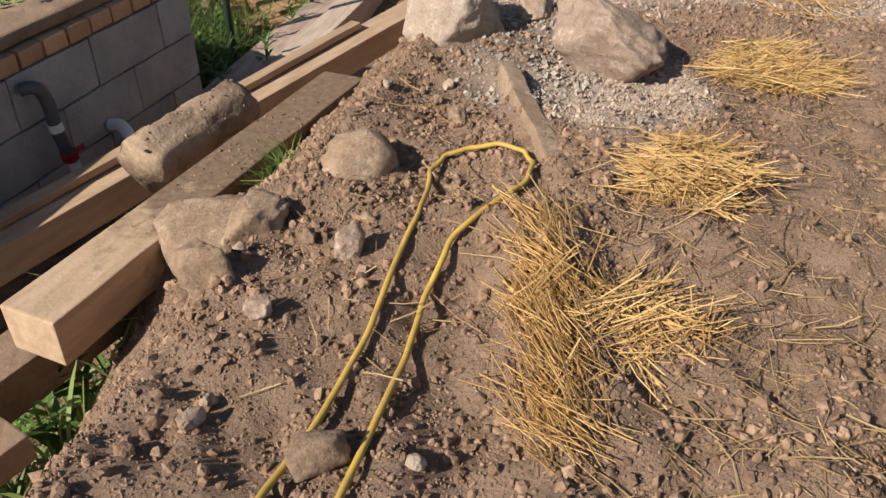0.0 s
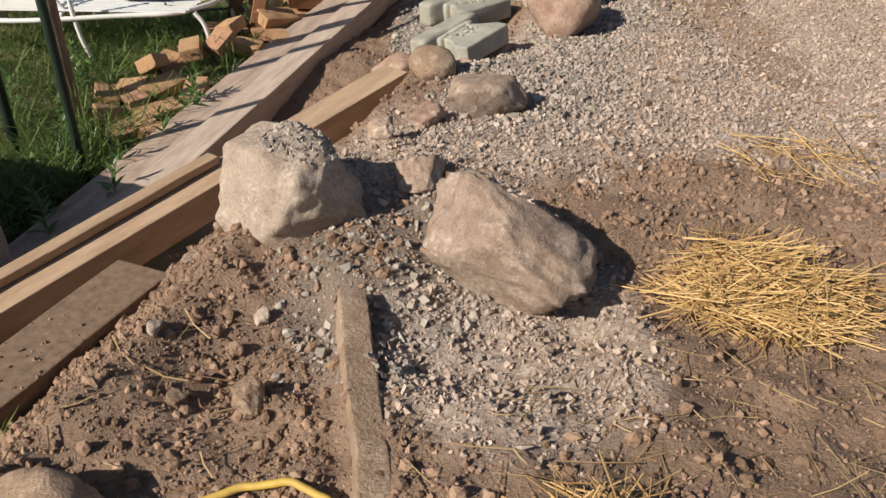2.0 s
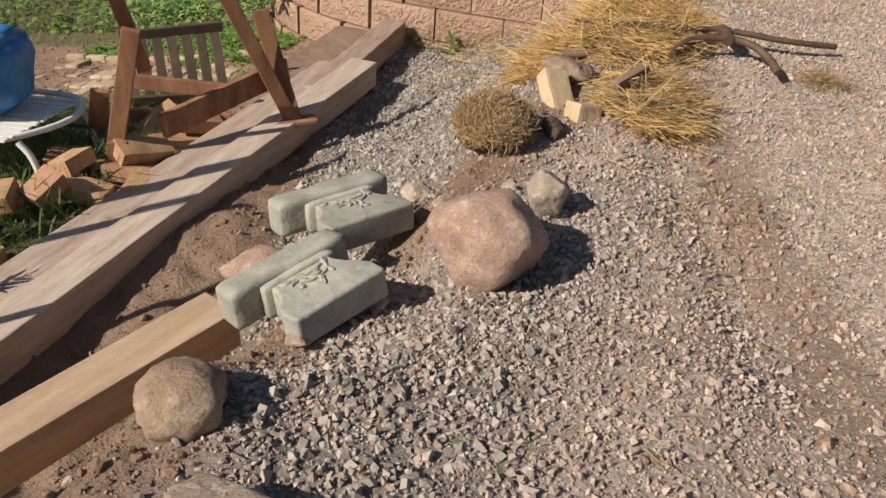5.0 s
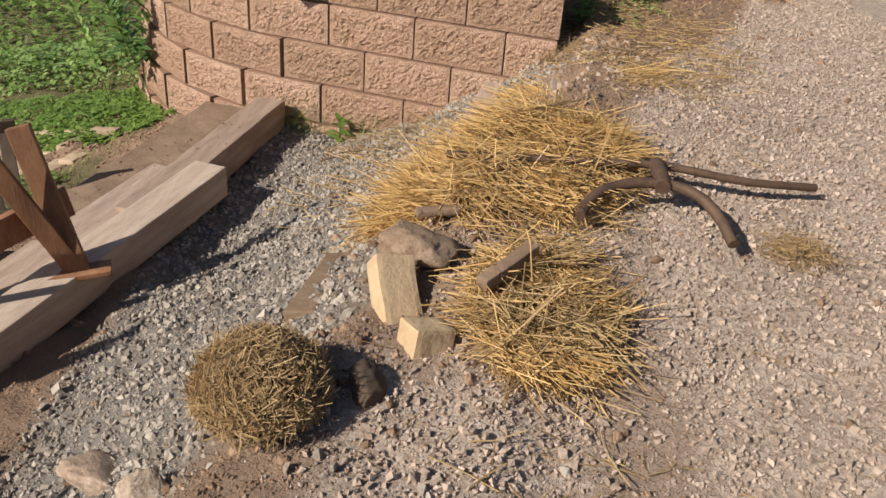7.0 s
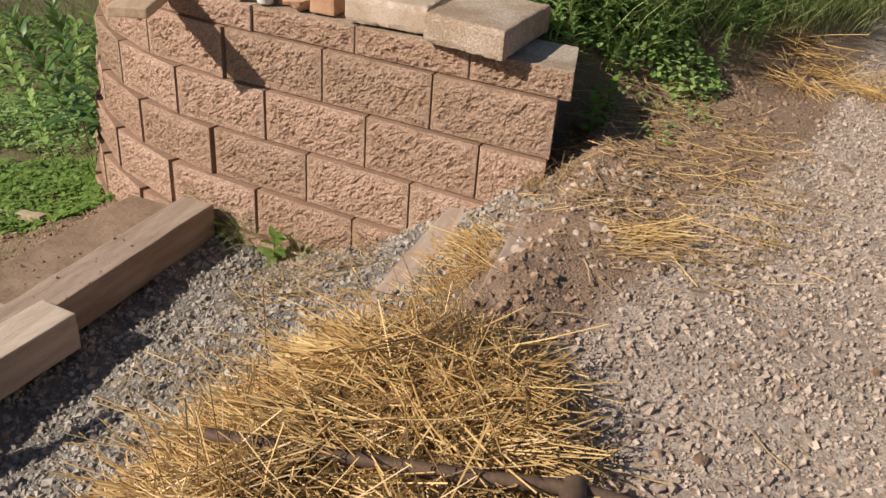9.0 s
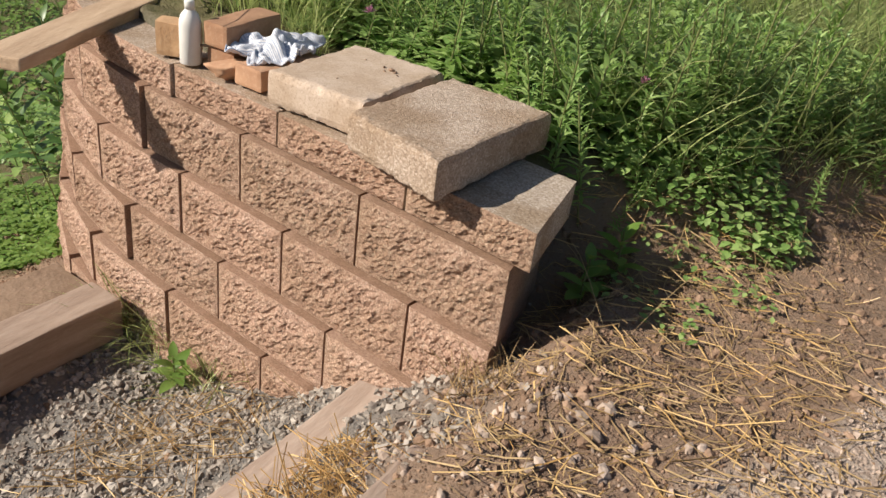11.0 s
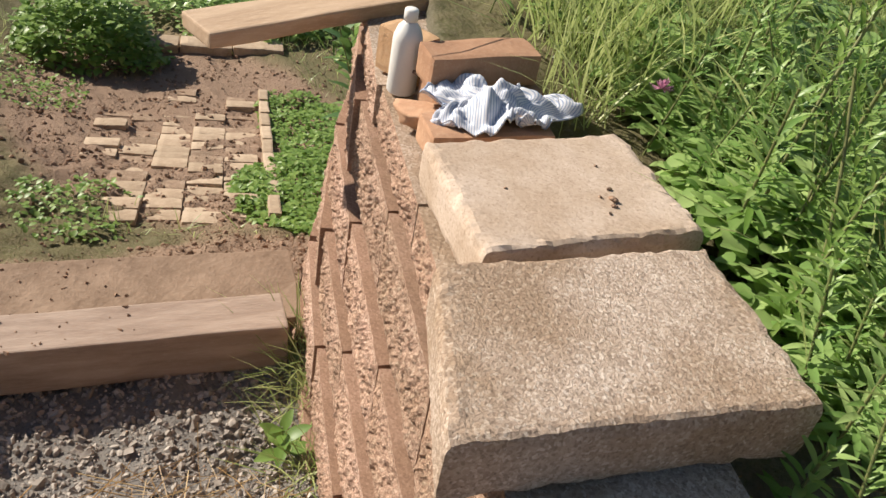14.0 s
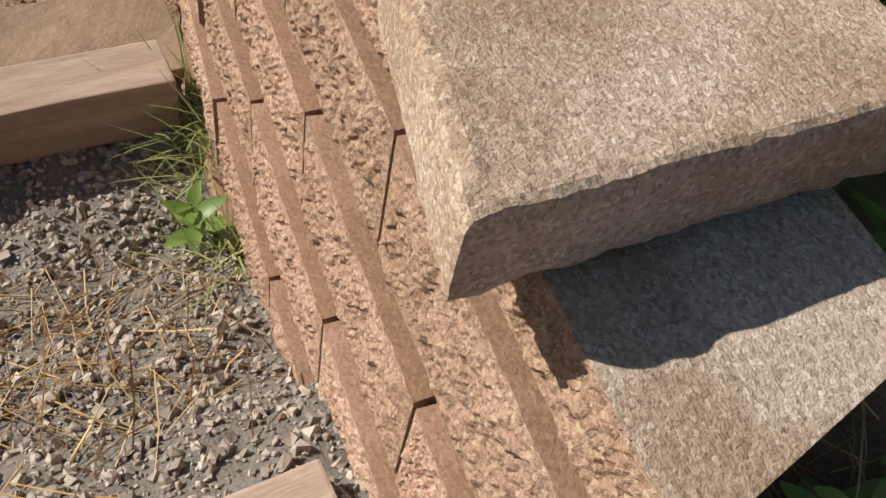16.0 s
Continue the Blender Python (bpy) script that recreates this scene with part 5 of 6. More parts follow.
def mound(name, label, x, y, rx, ry, high, seed, material):
    """The packed inside of a heap, under its stalks."""
    n = 40
    verts, faces = [], []
    for j in range(n + 1):
        for i in range(n + 1):
            u, v = i / n * 2 - 1, j / n * 2 - 1
            px, py = x + rx * u, y + ry * v
            dome = max(0, 1 - u * u - v * v) ** 0.8
            z = float(ground_z(px, py)) - 0.03 + dome * (high * (0.75 + 0.7 * noise.noise(Vector((px * 8, py * 8, seed)))) + 0.03)
            verts.append((px, py, z))
    for j in range(n):
        for i in range(n):
            a = j * (n + 1) + i
            faces.append((a, a + 1, a + n + 2, a + n + 1))
    return tagged(raw(name, verts, faces, material, None, True), label, "straw", kind="stuff")


# matted core straw; shade in the gaps between stalks is put into its colour
SHADED_MATTED = surface("shaded_matted_straw", (0.34, 0.21, 0.08), (0.13, 0.08, 0.035), (0.48, 0.32, 0.14), 30, 120, 1.0, 0.01, 0.9, specks=0.8)
straw_pile("straw_heap", "golden dry straw strip on bare soil", 0.90, 4.08, 0.065, 0.36, 0.030, 560, 11, along=1.75, spread=0.5, up=0.12, size=(0.05, 0.15))
straw_pile("straw_heap", "golden dry straw tuft on bare soil", 1.09, 4.10, 0.10, 0.13, 0.035, 260, 12, along=0.3, spread=0.9, size=(0.04, 0.14))
straw_pile("straw_heap", "golden dry straw heap beside the gravel", 1.31, 4.57, 0.125, 0.10, 0.06, 700, 13, along=0.0, spread=1.1, size=(0.05, 0.17))
straw_pile("straw_heap", "golden dry straw heap on the gravel's edge", 1.74, 5.31, 0.20, 0.13, 0.06, 900, 14, along=0.1, spread=0.9, size=(0.05, 0.19))
straw_pile("straw_litter", "thin dry straw littered over trodden soil", 1.75, 4.35, 0.85, 0.95, 0.004, 1100, 15, DULL_STRAW, radius=(0.0005, 0.0013), size=(0.02, 0.10), up=0.07)
straw_pile("straw_litter", "thin dry straw littered over trodden soil", 1.25, 3.95, 0.45, 0.65, 0.006, 260, 16, DULL_STRAW, size=(0.03, 0.13), up=0.08)
straw_pile("straw_litter", "thin dry straw lying on the drive", 2.05, 5.95, 0.25, 0.15, 0.01, 70, 17, STRAW)
mound("straw_heap_core", "matted straw inside the large heap, coloured dark as shade", 2.04, 9.12, 0.40, 0.38, 0.085, 1, SHADED_MATTED)
straw_pile("straw_heap", "large golden straw heap under a pickaxe", 2.04, 9.12, 0.41, 0.39, 0.115, 5400, 18, up=0.20)
mound("straw_heap_core", "matted straw inside the small heap, coloured dark as shade", 2.11, 8.34, 0.14, 0.24, 0.06, 2, SHADED_MATTED)
straw_pile("straw_heap", "small golden straw heap beside bricks", 2.11, 8.34, 0.15, 0.27, 0.085, 1500, 19, up=0.20, size=(0.05, 0.18))
straw_pile("straw_heap", "brown straw stalks through the large heap", 2.07, 9.10, 0.40, 0.38, 0.12, 1100, 31, DULL_STRAW, up=0.35)
straw_pile("straw_heap", "brown straw stalks through the small heap", 2.13, 8.34, 0.15, 0.27, 0.09, 500, 32, DULL_STRAW, up=0.35)
straw_pile("straw_litter", "straw lying between two planks", 2.14, 10.02, 0.12, 0.32, 0.012, 330, 20, along=1.8, spread=0.9, up=0.1, size=(0.04, 0.16))
straw_pile("straw_litter", "thin dry straw littered beside the wall's end", 2.72, 10.6, 0.5, 0.85, 0.008, 1300, 21, DULL_STRAW, along=-0.35, spread=1.1, up=0.07, size=(0.02, 0.10))
straw_pile("straw_litter", "thin dry straw littered beside the wall's end", 2.75, 10.6, 0.5, 0.8, 0.012, 260, 22, STRAW, along=-0.35, spread=0.8, up=0.08, size=(0.03, 0.15))
straw_pile("straw_litter", "straw tuft at the gravel's edge", 2.68, 10.0, 0.06, 0.10, 0.015, 60, 23, STRAW, along=0.2, spread=0.5)
straw_pile("straw_litter", "golden straw strip along the weedy bank", 3.45, 11.75, 0.40, 0.25, 0.03, 320, 24, STRAW)
straw_pile("straw_litter", "thin straw on the grey gravel slope", 1.55, 10.0, 0.40, 0.60, 0.006, 160, 25, STRAW, up=0.07)
straw_pile("straw_litter", "thin straw on the grey gravel by the wall", 1.55, 10.45, 0.30, 0.25, 0.006, 130, 26, DULL_STRAW, up=0.07)
straw_pile("straw_litter", "scattered straw bits on the drive", 2.5, 7.6, 0.9, 2.2, 0.004, 200, 27, DULL_STRAW, up=0.05, size=(0.03, 0.10))
straw_pile("straw_litter", "scattered straw bits on the drive", 2.12, 7.7, 0.20, 0.5, 0.006, 140, 28, DULL_STRAW, up=0.08, size=(0.03, 0.12))
straw_pile("straw_litter", "dry straw bits on the soil bank", 0.65, 4.55, 0.45, 0.75, 0.006, 130, 29, DULL_STRAW, up=0.1, size=(0.03, 0.13))
straw_pile("dry_grass_tuft", "flattened brown dry grass tuft on gravel", 2.80, 8.66, 0.075, 0.055, 0.02, 260, 30, ROOTS, size=(0.03, 0.08), radius=(0.0006, 0.0012))


def root_ball(x, y):
    """A clod held together by dry roots."""
    rng = np.random.default_rng(8)
    rock("grass_clod", "dried grass root ball lying on soil", on(x, y), (0.28, 0.26, 0.20), surface("root_soil", (0.32, 0.21, 0.11), (0.17, 0.105, 0.055), (0.42, 0.29, 0.16), 20, 90, 1.0, 0.01), 10, 41, 0.4, sink=0.15, category="grass clod")
    n = 3600
    v = rng.normal(size=(n, 3))
    v /= np.linalg.norm(v, axis=1)[:, None]
    v[:, 2] = np.abs(v[:, 2]) - 0.15
    z0 = float(ground_z(x, y)) + 0.075
    p = np.array([[x, y, z0]]) + v * np.array([[0.125, 0.13, 0.105]])
    d = np.cross(v, rng.normal(size=(n, 3))) + 0.12 * v
    strands("dry_roots", p, d, rng.uniform(0.015, 0.045, n), rng.uniform(0.0006, 0.0013, n), rng.normal(0, 0.008, (n, 3)), ROOTS, "fine brown dry roots round a clod", "roots")


root_ball(1.555, 7.965)
rock("stone", "dark stone in a hollow beside the root ball", on(1.75, 8.03), (0.09, 0.14, 0.10), OLD_WOOD, 10, 43, 0.6, sink=0.5)


def gravel():
    rng = np.random.default_rng(21)
    x, y = scatter(rng, 190000, (0.8, 4.1, 4.6, 12.2), lambda a, b: zone_at(a, b)[0] * step(5.4, 4.2, a + 0.2 * np.abs(b - 8)))
    n = len(x)
    size = 0.0060 + 0.013 * rng.uniform(0, 1, n) ** 3.6
    sc = size[:, None] * rng.uniform(0.55, 1.3, (n, 3))
    many("gravel", SPLIT_CHIPS + CRUMBS, rng, np.stack([x, y, ground_z(x, y) + size * rng.uniform(0.05, 0.4, n)], 1), sc, turns(rng, n), PEBBLE, "pinkish-grey crushed stone gravel on the drive", "gravel")
    x, y = scatter(rng, 76000, (0.7, 2.6, 4.7, 10.9), lambda a, b: zone_at(a, b)[1])
    n = len(x)
    size = 0.0075 + 0.020 * rng.uniform(0, 1, n) ** 3.4
    sc = size[:, None] * rng.uniform(0.5, 1.3, (n, 3))
    many("gravel", SPLIT_CHIPS + LUMPS, rng, np.stack([x, y, ground_z(x, y) + size * 0.15], 1), sc, turns(rng, n), GREY_PEBBLE, "grey crushed stone gravel on the slope", "gravel")
    def bare_soil(a, b):
        drive, grey, turf = zone_at(a, b)
        return np.clip(1 - drive * 0.85 - grey * 0.9 - turf, 0, 1) * (0.55 + 0.45 * step(0.75, 0.1, np.abs(a - edge_x(b))))

    for shapes, count, least, most, curve, sunk in ((CRUMBS, 200000, 0.0045, 0.006, 2.0, 0.05), (LUMPS, 56000, 0.007, 0.026, 6.0, 0.1)):
        x, y = scatter(rng, count, (-0.6, 3.6, 3.2, 11.6), bare_soil)
        n = len(x)
        size = least + most * rng.uniform(0, 1, n) ** curve
        many("soil_clods", shapes, rng, np.stack([x, y, ground_z(x, y) + size * sunk], 1), size[:, None] * rng.uniform(0.6, 1.25, (n, 3)), turns(rng, n), CLOD, "loose brown soil clods and stones", "soil", smooth=shapes is CRUMBS)

    x, y = scatter(rng, 23000, (0.0, 2.7, 3.3, 6.1), lambda a, b: np.clip(1 - zone_at(a, b)[0] - zone_at(a, b)[1], 0, 1) * (0.25 + 0.75 * (bumps(a * 4, b * 4, 12) > 0)))
    n = len(x)
    size = 0.008 + 0.022 * rng.uniform(0, 1, n) ** 4
    many("soil_clods", LUMPS, rng, np.stack([x, y, ground_z(x, y) + size * 0.08], 1), size[:, None] * rng.uniform(0.5, 1.3, (n, 3)), turns(rng, n), CLOD, "crumbling brown clods of dug soil", "soil")

    x, y = scatter(rng, 16000, (-2.9, 0.5, 9.9, 12.6), lambda a, b: np.clip(1 - zone_at(a, b)[2] * 0.8, 0, 1) * step(-0.05, -0.12, behind_wall(a, b)))
    n = len(x)
    size = 0.006 + 0.025 * rng.uniform(0, 1, n) ** 7
    many("soil_clods", LUMPS, rng, np.stack([x, y, ground_z(x, y) + size * 0.1], 1), size[:, None] * rng.uniform(0.55, 1.25, (n, 3)), turns(rng, n), CLOD, "loose brown soil clods on the sunken patio", "soil")

    x, y = scatter(rng, 1500, (2.2, 3.4, 9.8, 11.6), lambda a, b: np.clip(1 - zone_at(a, b)[0], 0, 1) * step(0.05, -0.05, behind_wall(a, b)))
    n = len(x)
    size = 0.010 + 0.028 * rng.uniform(0, 1, n) ** 3
    many("gravel", LUMPS, rng, np.stack([x, y, ground_z(x, y) + size * 0.1], 1), size[:, None] * rng.uniform(0.55, 1.25, (n, 3)), turns(rng, n), PEBBLE, "loose tan stones on soil beside the wall's end", "gravel")


gravel()


# ---- plants ----
def grass(name, label, n, seed, box, weight, high, material=GREEN, width=(0.0012, 0.003), lean=0.5, droop=0.35):
    rng = np.random.default_rng(seed)
    x, y = scatter(rng, n, box, weight)
    n = len(x)
    clump = 0.6 + 0.9 * (bumps(x * 5, y * 5, seed) + 0.5)
    length = rng.uniform(*high, n) * clump
    d = np.stack([rng.normal(0, lean, n), rng.normal(0, lean, n), np.ones(n)], 1)
    side = d * np.array([[1, 1, 0]]) + rng.normal(0, 0.25, (n, 3)) * np.array([[1, 1, 0]])
    bend = side * (length * droop)[:, None] + np.array([[0, 0, -1.0]]) * (length * droop * 0.6)[:, None]
    strands(name, np.stack([x, y, ground_z(x, y) - 0.01], 1), d, length, rng.uniform(*width, n), bend, material, label, "grass", 5, True)


def bankside(a, b):
    shift = np.where(a < 1.45, 0.22, 0.0)
    return step(0.44, 0.56, behind_wall(a, b) + shift) * step(0.06, 0.22, (a - 2.36) * -0.68 + (b - 10.8) * 0.73)


grass("tall_grass", "tall green grass and weeds behind the wall", 46000, 41, (-0.2, 4.3, 10.9, 14.2), lambda a, b: bankside(a, b) * step(0.58, 0.74, behind_wall(a, b) + np.where(a < 1.45, 0.26, 0.0)) * step(0.10, 0.26, (a - 2.36) * -0.68 + (b - 10.8) * 0.73), (0.12, 0.38), width=(0.0010, 0.0036), lean=0.34, droop=0.4)
grass("tall_grass", "pale flowering grass stalks behind the wall", 4200, 42, (-0.2, 4.3, 10.9, 14.0), lambda a, b: bankside(a, b) * step(0.60, 0.75, behind_wall(a, b)), (0.22, 0.48), leafy("grass_stalk", (0.22, 0.22, 0.08), (0.42, 0.38, 0.18), 0.2), (0.0008, 0.0018), 0.30, 0.55)
grass("rough_grass", "rough green grass on the low ground", 12000, 43, (-1.6, 0.1, 6.0, 9.6), lambda a, b: zone_at(a, b)[2] * step(0.15, -0.05, a - np.interp(b, [5.75, 10], [-0.75, 0.5])), (0.06, 0.24), LAWN, (0.0014, 0.004))
grass("rough_grass", "weedy grass growing beside the raised bed", 2600, 44, (-0.75, 0.0, 6.1, 7.4), lambda a, b: step(-0.02, -0.15, a - np.interp(b, [5.75, 10], [-0.70, 0.55])), (0.12, 0.36), LAWN, (0.0015, 0.0045))
grass("rough_grass", "leafy weeds along the raised bed's foot", 1500, 53, (-0.72, -0.28, 5.5, 6.4), lambda a, b: step(0.03, 0.08, (a + 0.40) * 0.94 - (b - 6.28) * 0.35) * step(0.30, 0.15, (a + 0.40) * 0.94 - (b - 6.28) * 0.35), (0.10, 0.30), LAWN, (0.0015, 0.005))
grass("grass_tuft", "green grass tuft at the beam's end", 3200, 45, (0.72, 1.46, 10.6, 11.06), lambda a, b: step(0.13, 0.0, np.abs(b - 10.95 + 0.33 * (a - 0.95))) * (bumps(a * 7, b * 3, 3) > -0.12), (0.08, 0.26), width=(0.001, 0.0024), lean=0.6)
grass("grass_tuft", "green weeds beside the timber", 300, 46, (-0.55, -0.05, 3.8, 4.6), lambda a, b: step(0.0, 0.2, foot_x(b) - a + 0.25), (0.10, 0.24), LEAF, (0.003, 0.008), 0.6)
grass("grass_tuft", "small green grass tuft on the soil bank", 120, 47, (0.16, 0.26, 4.86, 5.0), lambda a, b: np.ones_like(a), (0.04, 0.10), CLOVER, (0.001, 0.003))
grass("grass_tuft", "grass tuft in the wall's corner", 160, 48, (2.26, 2.42, 10.42, 10.56), lambda a, b: np.ones_like(a), (0.05, 0.18), DULL_STRAW, (0.0008, 0.0018), 0.4)
grass("grass_tuft", "small grass tuft on the soil slope", 160, 49, (-0.30, 0.0, 3.5, 3.75), lambda a, b: np.ones_like(a), (0.03, 0.09), DULL_STRAW, (0.0008, 0.0018), 0.6)
grass("dry_grass", "dry grass hanging over the earth bank", 1500, 50, (2.35, 3.6, 10.85, 12.2), lambda a, b: step(-0.10, 0.05, (a - 2.36) * -0.68 + (b - 10.8) * 0.73) * step(0.35, 0.15, (a - 2.36) * -0.68 + (b - 10.8) * 0.73), (0.06, 0.24), DULL_STRAW, (0.0006, 0.0016), 0.7, 0.9)
grass("rough_grass", "patchy grass round the brick patio", 5200, 51, (-3.2, 0.3, 9.9, 13.5), lambda a, b: zone_at(a, b)[2] * step(-0.05, -0.15, behind_wall(a, b)) * (bumps(a * 3, b * 3, 5) > -0.1), (0.03, 0.11))
grass("rough_grass", "rough olive grass beyond the patio", 9000, 52, (-7.0, 0.6, 12.4, 18), lambda a, b: step(-0.4, -0.8, behind_wall(a, b)) * (0.2 + 0.8 * (bumps(a * 2, b * 2, 6) > -0.15)), (0.05, 0.22), LAWN, (0.003, 0.008))


def leaf_mesh(length, width, fold=0.25, droop=0.3, n=5):
    """A pointed leaf along +y from the origin."""
    verts, faces = [], []
    for i in range(n + 1):
        s = i / n
        w = width / 2 * (math.sin(math.pi * min(1, s * 0.92 + 0.06)) ** 0.8)
        z = -droop * length * s * s
        verts += [(-w, s * length, z + w * fold), (0, s * length, z), (w, s * length, z + w * fold)]
    for i in range(n):
        a = i * 3
        faces += [(a, a + 1, a + 4, a + 3), (a + 1, a + 2, a + 5, a + 4)]
    return np.array(verts), np.array(faces)


def weed(high, leaves, size, width, seed, material, label, category="weed", start=0.15, top=True, name="weed"):
    """An upright stem with pointed leaves all the way up."""
    rng = np.random.default_rng(seed)
    thing = tagged(new(name), label, category, "weeds by the wall")
    bow = rng.normal(0, 0.10, 2) * high
    tube("stem", [(0, 0, -0.02), (bow[0] * 0.4, bow[1] * 0.4, high * 0.5), (bow[0], bow[1], high)], 0.0028, STEM, thing, 4)
    lv, lf = leaf_mesh(1, width)
    verts, faces = [], []
    for k in range(leaves):
        s = start + (1 - start) * (k + 0.5) / leaves
        a = k * 2.4 + rng.normal(0, 0.3)
        pitch = 0.15 + 0.9 * s + rng.normal(0, 0.15)
        L = size * (1.15 - 0.6 * s) * rng.uniform(0.8, 1.15)
        m = Matrix.Rotation(a, 3, "Z") @ Matrix.Rotation(pitch, 3, "X")
        at = np.array([bow[0] * s * s, bow[1] * s * s, high * s])
        verts.append((lv * L) @ np.array(m).T + at)
        faces.append(lf + len(lv) * k)
    raw("leaves", np.concatenate(verts).tolist(), np.concatenate(faces).tolist(), material, thing, True)
    return thing


def flower(parent_at, material, size, seed):
    rng = np.random.default_rng(seed)
    n = 46
    v = rng.normal(size=(n, 3))
    v[:, 2] = np.abs(v[:, 2])
    thing = strands("wild_flower", np.array([parent_at]) + v * 0.002, v, np.full(n, size), np.full(n, size * 0.14), rng.normal(0, size * 0.1, (n, 3)), material, "small wild flower head among weeds", "flower", 3, True, kind="")
    return thing


def plant_weeds():
    rng = random.Random(3)
    kinds = [weed(0.40, 60, 0.066, 0.20, 1, LEAF, "tall green weed with narrow pointed leaves"), weed(0.30, 46, 0.068, 0.23, 2, LEAF, "leafy green weed with pointed leaves"),
             weed(0.44, 66, 0.062, 0.18, 3, CLOVER, "tall light green weed with narrow leaves"), weed(0.24, 28, 0.075, 0.30, 4, LEAF, "low broad-leaved green weed")]
    spots = []
    while len(spots) < 70:
        x, y = rng.uniform(0.4, 4.0), rng.uniform(10.95, 13.0)
        if float(bankside(x, y)) > 0.5 and (x - 2.36) * -0.68 + (y - 10.8) * 0.73 > 0.36 and (y < 12.2 or rng.random() < 0.5):
            spots.append((x, y))
    spots += [(2.12 + 0.04 * k + rng.uniform(-0.03, 0.03), 11.20 - 0.012 * k + rng.uniform(-0.02, 0.08)) for k in range(6)]
    while len(spots) < 135:
        x, y = rng.uniform(1.5, 2.9), rng.uniform(11.0, 11.75)
        if float(bankside(x, y)) > 0.5 and (x - 2.36) * -0.68 + (y - 10.8) * 0.73 > 0.36:
            spots.append((x, y))
    while len(spots) < 146:
        x, y = rng.uniform(2.2, 3.0), rng.uniform(11.0, 11.6)
        if float(behind_wall(x, y)) > 0.40 and 0.12 < (x - 2.36) * -0.68 + (y - 10.8) * 0.73 < 0.45:
            spots.append((x, y))
    while len(spots) < 172:
        x, y = rng.uniform(2.55, 3.5), rng.uniform(11.1, 12.1)
        if float(behind_wall(x, y)) > 0.36 and 0.16 < (x - 2.36) * -0.68 + (y - 10.8) * 0.73 < 0.55:
            spots.append((x, y))
    low = len(spots)
    while len(spots) < low + 18:
        x, y = rng.uniform(2.42, 3.3), rng.uniform(10.9, 11.8)
        if 0.06 < (x - 2.36) * -0.68 + (y - 10.8) * 0.73 < 0.26:
            spots.append((x, y))
    for k, (x, y) in enumerate(spots):
        base = kinds[k % 4]
        m = pose(*on(x, y), rng.uniform(-14, 14), rng.uniform(-14, 14), rng.uniform(0, 360)) @ Matrix.Scale(rng.uniform(0.75, 1.15) * (1 if k < low else 0.5), 4)
        if k < 4:
            base.matrix_world = m
        else:
            ob = copy_thing(base, m)
            ob.scale = m.to_scale()
    shrub = [weed(0.95, 40, 0.17, 0.36, 11, DARK_LEAF, "leafy dark green shrub at the wall's corner", "shrub", 0.3, name="shrub"), weed(0.8, 34, 0.16, 0.36, 12, LEAF, "leafy dark green shrub at the wall's corner", "shrub", 0.3, name="shrub")]
    for k, (x, y) in enumerate(((0.02, 11.62), (0.10, 11.75), (-0.10, 11.72), (0.0, 11.9), (-0.2, 11.9), (-0.28, 11.7), (0.05, 12.1), (-0.35, 12.1))):
        m = pose(*on(x, y), rng.uniform(-12, 12), rng.uniform(-12, 12), rng.uniform(0, 360))
        if k < 2:
            shrub[k].matrix_world = m
        else:
            copy_thing(shrub[k % 2], m)
    small = weed(0.22, 18, 0.09, 0.3, 21, DARK_LEAF, "low leafy green weed in rough grass", "weed", 0.1)
    places = [(-0.35, 6.45), (-0.42, 6.6), (-0.22, 6.75), (-0.5, 6.85), (-0.3, 7.0), (-0.15, 7.25), (-0.6, 7.2), (-0.75, 7.9), (-0.85, 8.2), (-0.5, 8.5), (-0.12, 7.62), (-0.1, 7.55), (-0.26, 4.25), (-0.3, 4.1), (-0.36, 3.95), (-0.22, 4.4), (-0.98, 7.6), (-0.65, 7.45)]
    for k, (x, y) in enumerate(places):
        m = pose(*on(x, y), rng.uniform(-15, 15), rng.uniform(-15, 15), rng.uniform(0, 360))
        if k == 0:
            small.matrix_world = m
        else:
            copy_thing(small, m)
    flower((1.60, 11.31, 1.12), PINK, 0.02, 1)
    flower((2.44, 11.30, 1.10), PINK, 0.017, 2)
    fern = weed(0.14, 10, 0.09, 0.5, 31, CLOVER, "low light green weed at the wall's foot", "weed", 0.1)
    fern.matrix_world = pose(*on(1.30, 10.74), 8, 0, 40)
    copy_thing(fern, pose(*on(2.52, 10.98), 0, 5, 120))
    copy_thing(fern, pose(*on(2.46, 10.84), 0, 5, 20))


plant_weeds()


def ground_cover(name, label, n, seed, centre, rx, ry, high, size, material=CLOVER):
    """A low mat or bush of small round leaves."""
    rng = np.random.default_rng(seed)
    r, a = np.sqrt(rng.uniform(0, 1, n)), rng.uniform(0, 2 * np.pi, n)
    x, y = centre[0] + rx * r * np.cos(a), centre[1] + ry * r * np.sin(a)
    keep = (behind_wall(x, y) < -0.05) | (centre[0] > 1)
    keep &= bumps(x * 6, y * 6, seed) > -0.25
    x, y, r = x[keep], y[keep], r[keep]
    n = len(x)
    z = ground_z(x, y) + high * np.sqrt(np.clip(1 - r * r, 0, 1)) * rng.uniform(0.2, 1, n) + 0.012
    lv, lf = leaf_mesh(1, 0.75, 0.2, 0.25, 3)
    rots = np.einsum("nij,njk->nik", turns(rng, n, True), np.array([np.array(Matrix.Rotation(t, 3, "X")) for t in rng.uniform(-0.5, 0.7, n)]))
    many(name, [(lv, lf)], rng, np.stack([x, y, z], 1), np.repeat((size * rng.uniform(0.6, 1.3, n))[:, None], 3, 1), rots, material, label, "ground cover", smooth=True)


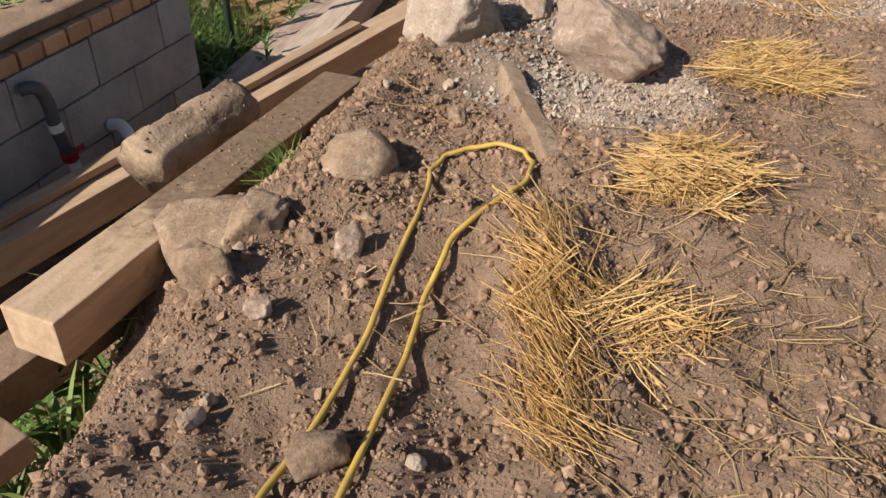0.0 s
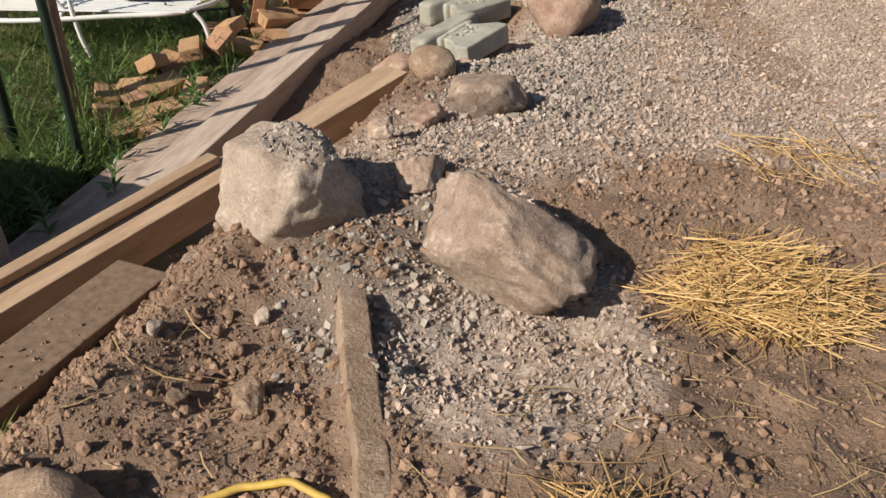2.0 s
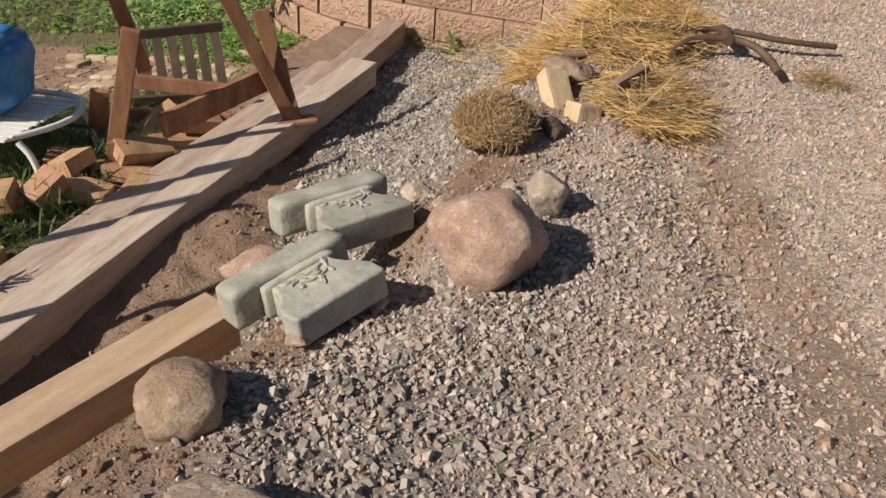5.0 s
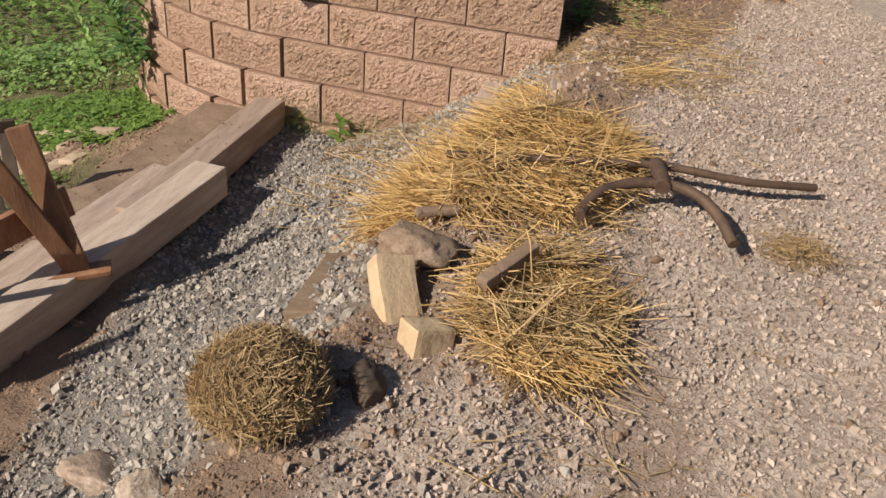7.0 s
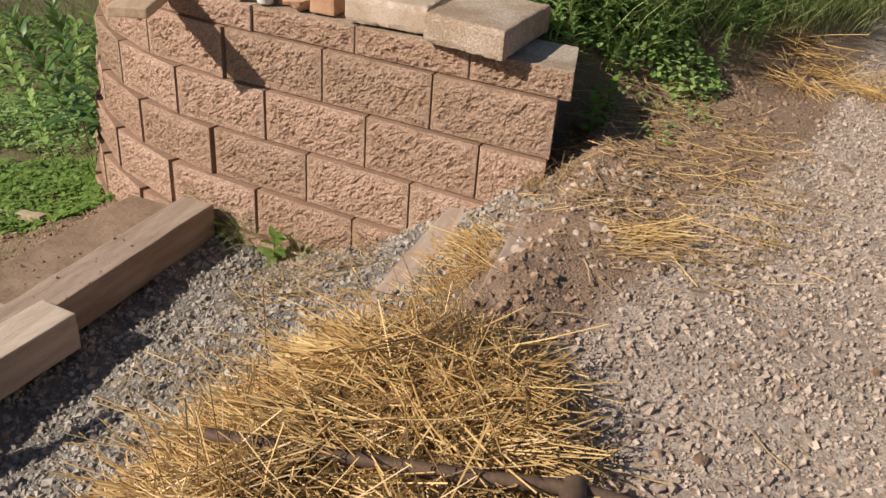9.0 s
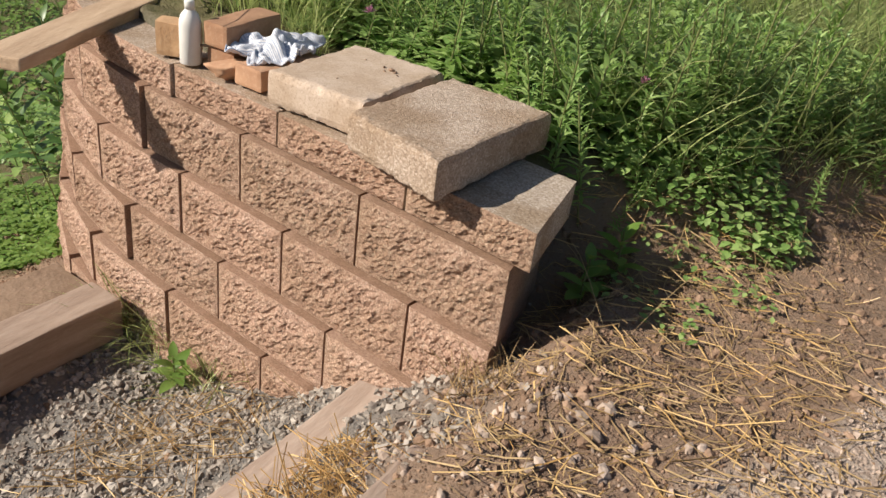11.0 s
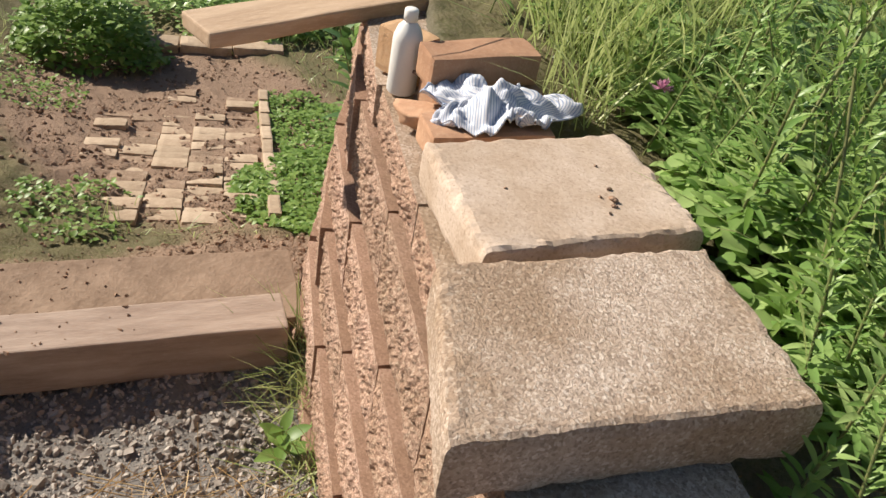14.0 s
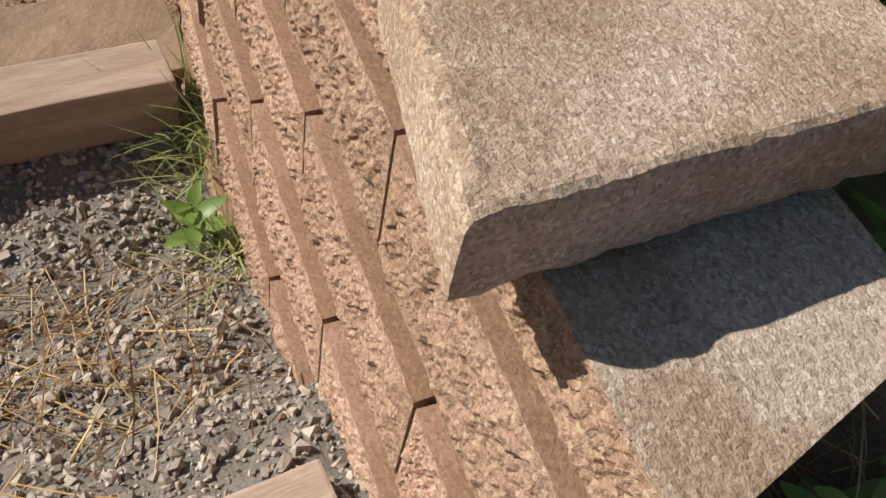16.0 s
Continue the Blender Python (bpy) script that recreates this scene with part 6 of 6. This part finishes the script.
ground_cover("ground_cover", "bright green ground cover at the wall's foot", 5200, 61, (-0.25, 11.55), 0.55, 0.45, 0.07, 0.028)
ground_cover("ground_cover", "green ground cover beside the brick edging", 4200, 62, (-0.9, 11.85), 0.9, 0.30, 0.05, 0.026)
ground_cover("bush", "bushy light green plant beyond the patio", 3600, 63, (-2.6, 10.95), 0.42, 0.45, 0.42, 0.045, CLOVER)
ground_cover("bush", "green bush beyond the patio", 1500, 64, (-3.1, 12.2), 0.6, 0.5, 0.3, 0.05, LEAF)
ground_cover("bush", "low green weeds beyond the wall", 2600, 66, (-0.9, 12.9), 1.1, 0.6, 0.22, 0.04, LEAF)
ground_cover("bush", "dense green weeds beyond the patio", 2600, 67, (-3.3, 12.0), 0.6, 0.9, 0.3, 0.045, LEAF)
ground_cover("ground_cover", "sparse green weeds on the patio soil", 500, 68, (-2.1, 10.55), 0.5, 0.25, 0.04, 0.024)
ground_cover("ground_cover", "sparse green weeds beside the soiled plank", 500, 69, (-0.4, 10.5), 0.35, 0.25, 0.04, 0.024)
ground_cover("bush", "yellow-flowered plant on the raised bed", 500, 65, (-1.0, 5.9), 0.25, 0.3, 0.1, 0.03, LEAF)
bed_flowers = bpy.data.objects["bush.004"] if "bush.004" in bpy.data.objects else None
if bed_flowers:
    bed_flowers.location.z = 0.60
for k in range(14):
    fx, fy = -0.98 + 0.2 * math.sin(k * 2.1), 5.95 + 0.25 * math.cos(k * 1.3)
    flower((fx, fy, 0.70 + 0.03 * math.sin(k)), YELLOW_FLOWER, 0.016, 80 + k)


ground_cover("undergrowth", "dense leafy green undergrowth behind the wall", 4200, 81, (2.15, 11.55), 0.60, 0.38, 0.20, 0.05, LEAF)
ground_cover("undergrowth", "low leafy weeds at the foot of the bank", 1700, 84, (2.60, 11.36), 0.38, 0.20, 0.14, 0.027, LEAF)
ground_cover("undergrowth", "dense leafy green undergrowth on the bank", 3600, 82, (2.65, 12.25), 0.65, 0.5, 0.2, 0.04, LEAF)
ground_cover("undergrowth", "dense leafy green undergrowth behind the wall", 3200, 83, (1.55, 11.85), 0.55, 0.45, 0.22, 0.05, LEAF)
ground_cover("ground_cover", "mixed green weeds on the far low ground", 5200, 70, (-3.0, 14.2), 3.2, 1.9, 0.16, 0.06, CLOVER)
ground_cover("ground_cover", "small weeds on bare soil beside the wall's end", 260, 72, (2.72, 11.0), 0.28, 0.25, 0.03, 0.02, LEAF)


def grit_cap(name, x, y, r, n, seed, material, label):
    """Loose grit lying on top of a boulder."""
    rng = np.random.default_rng(seed)
    dg = bpy.context.evaluated_depsgraph_get()
    a, d = rng.uniform(0, 2 * np.pi, n), r * np.sqrt(rng.uniform(0, 1, n))
    spots = []
    for px, py in zip(x + d * np.cos(a), y + d * np.sin(a)):
        hit, place, normal, _, ob, _ = scene.ray_cast(dg, (px, py, 2.0), (0, 0, -1))
        if hit and normal.z > 0.35:
            spots.append(place)
    n = len(spots)
    size = 0.006 + 0.009 * rng.uniform(0, 1, n) ** 2
    many(name, CHIPS, rng, np.array(spots), size[:, None] * rng.uniform(0.6, 1.2, (n, 3)), turns(rng, n), material, label, "grit")


grit_cap("grit", 0.755, 5.62, 0.10, 420, 71, GREY_PEBBLE, "loose grey grit on the pale boulder")
grit_cap("grit", 1.25, 5.45, 0.09, 200, 72, PEBBLE, "loose grit on the angular boulder")
grit_cap("grit", 0.98, 5.05, 0.05, 60, 73, GREY_PEBBLE, "loose grit on the stone edging")
for k, (bx, by, br, bn) in enumerate(((0.2, 10.2, 0.5, 160), (0.75, 10.3, 0.35, 60), (0.1, 5.15, 0.35, 300))):
    grit_cap("crumbled_soil", bx, by, br, bn, 75 + k, CLOD, "soil crumbs lying on planks")
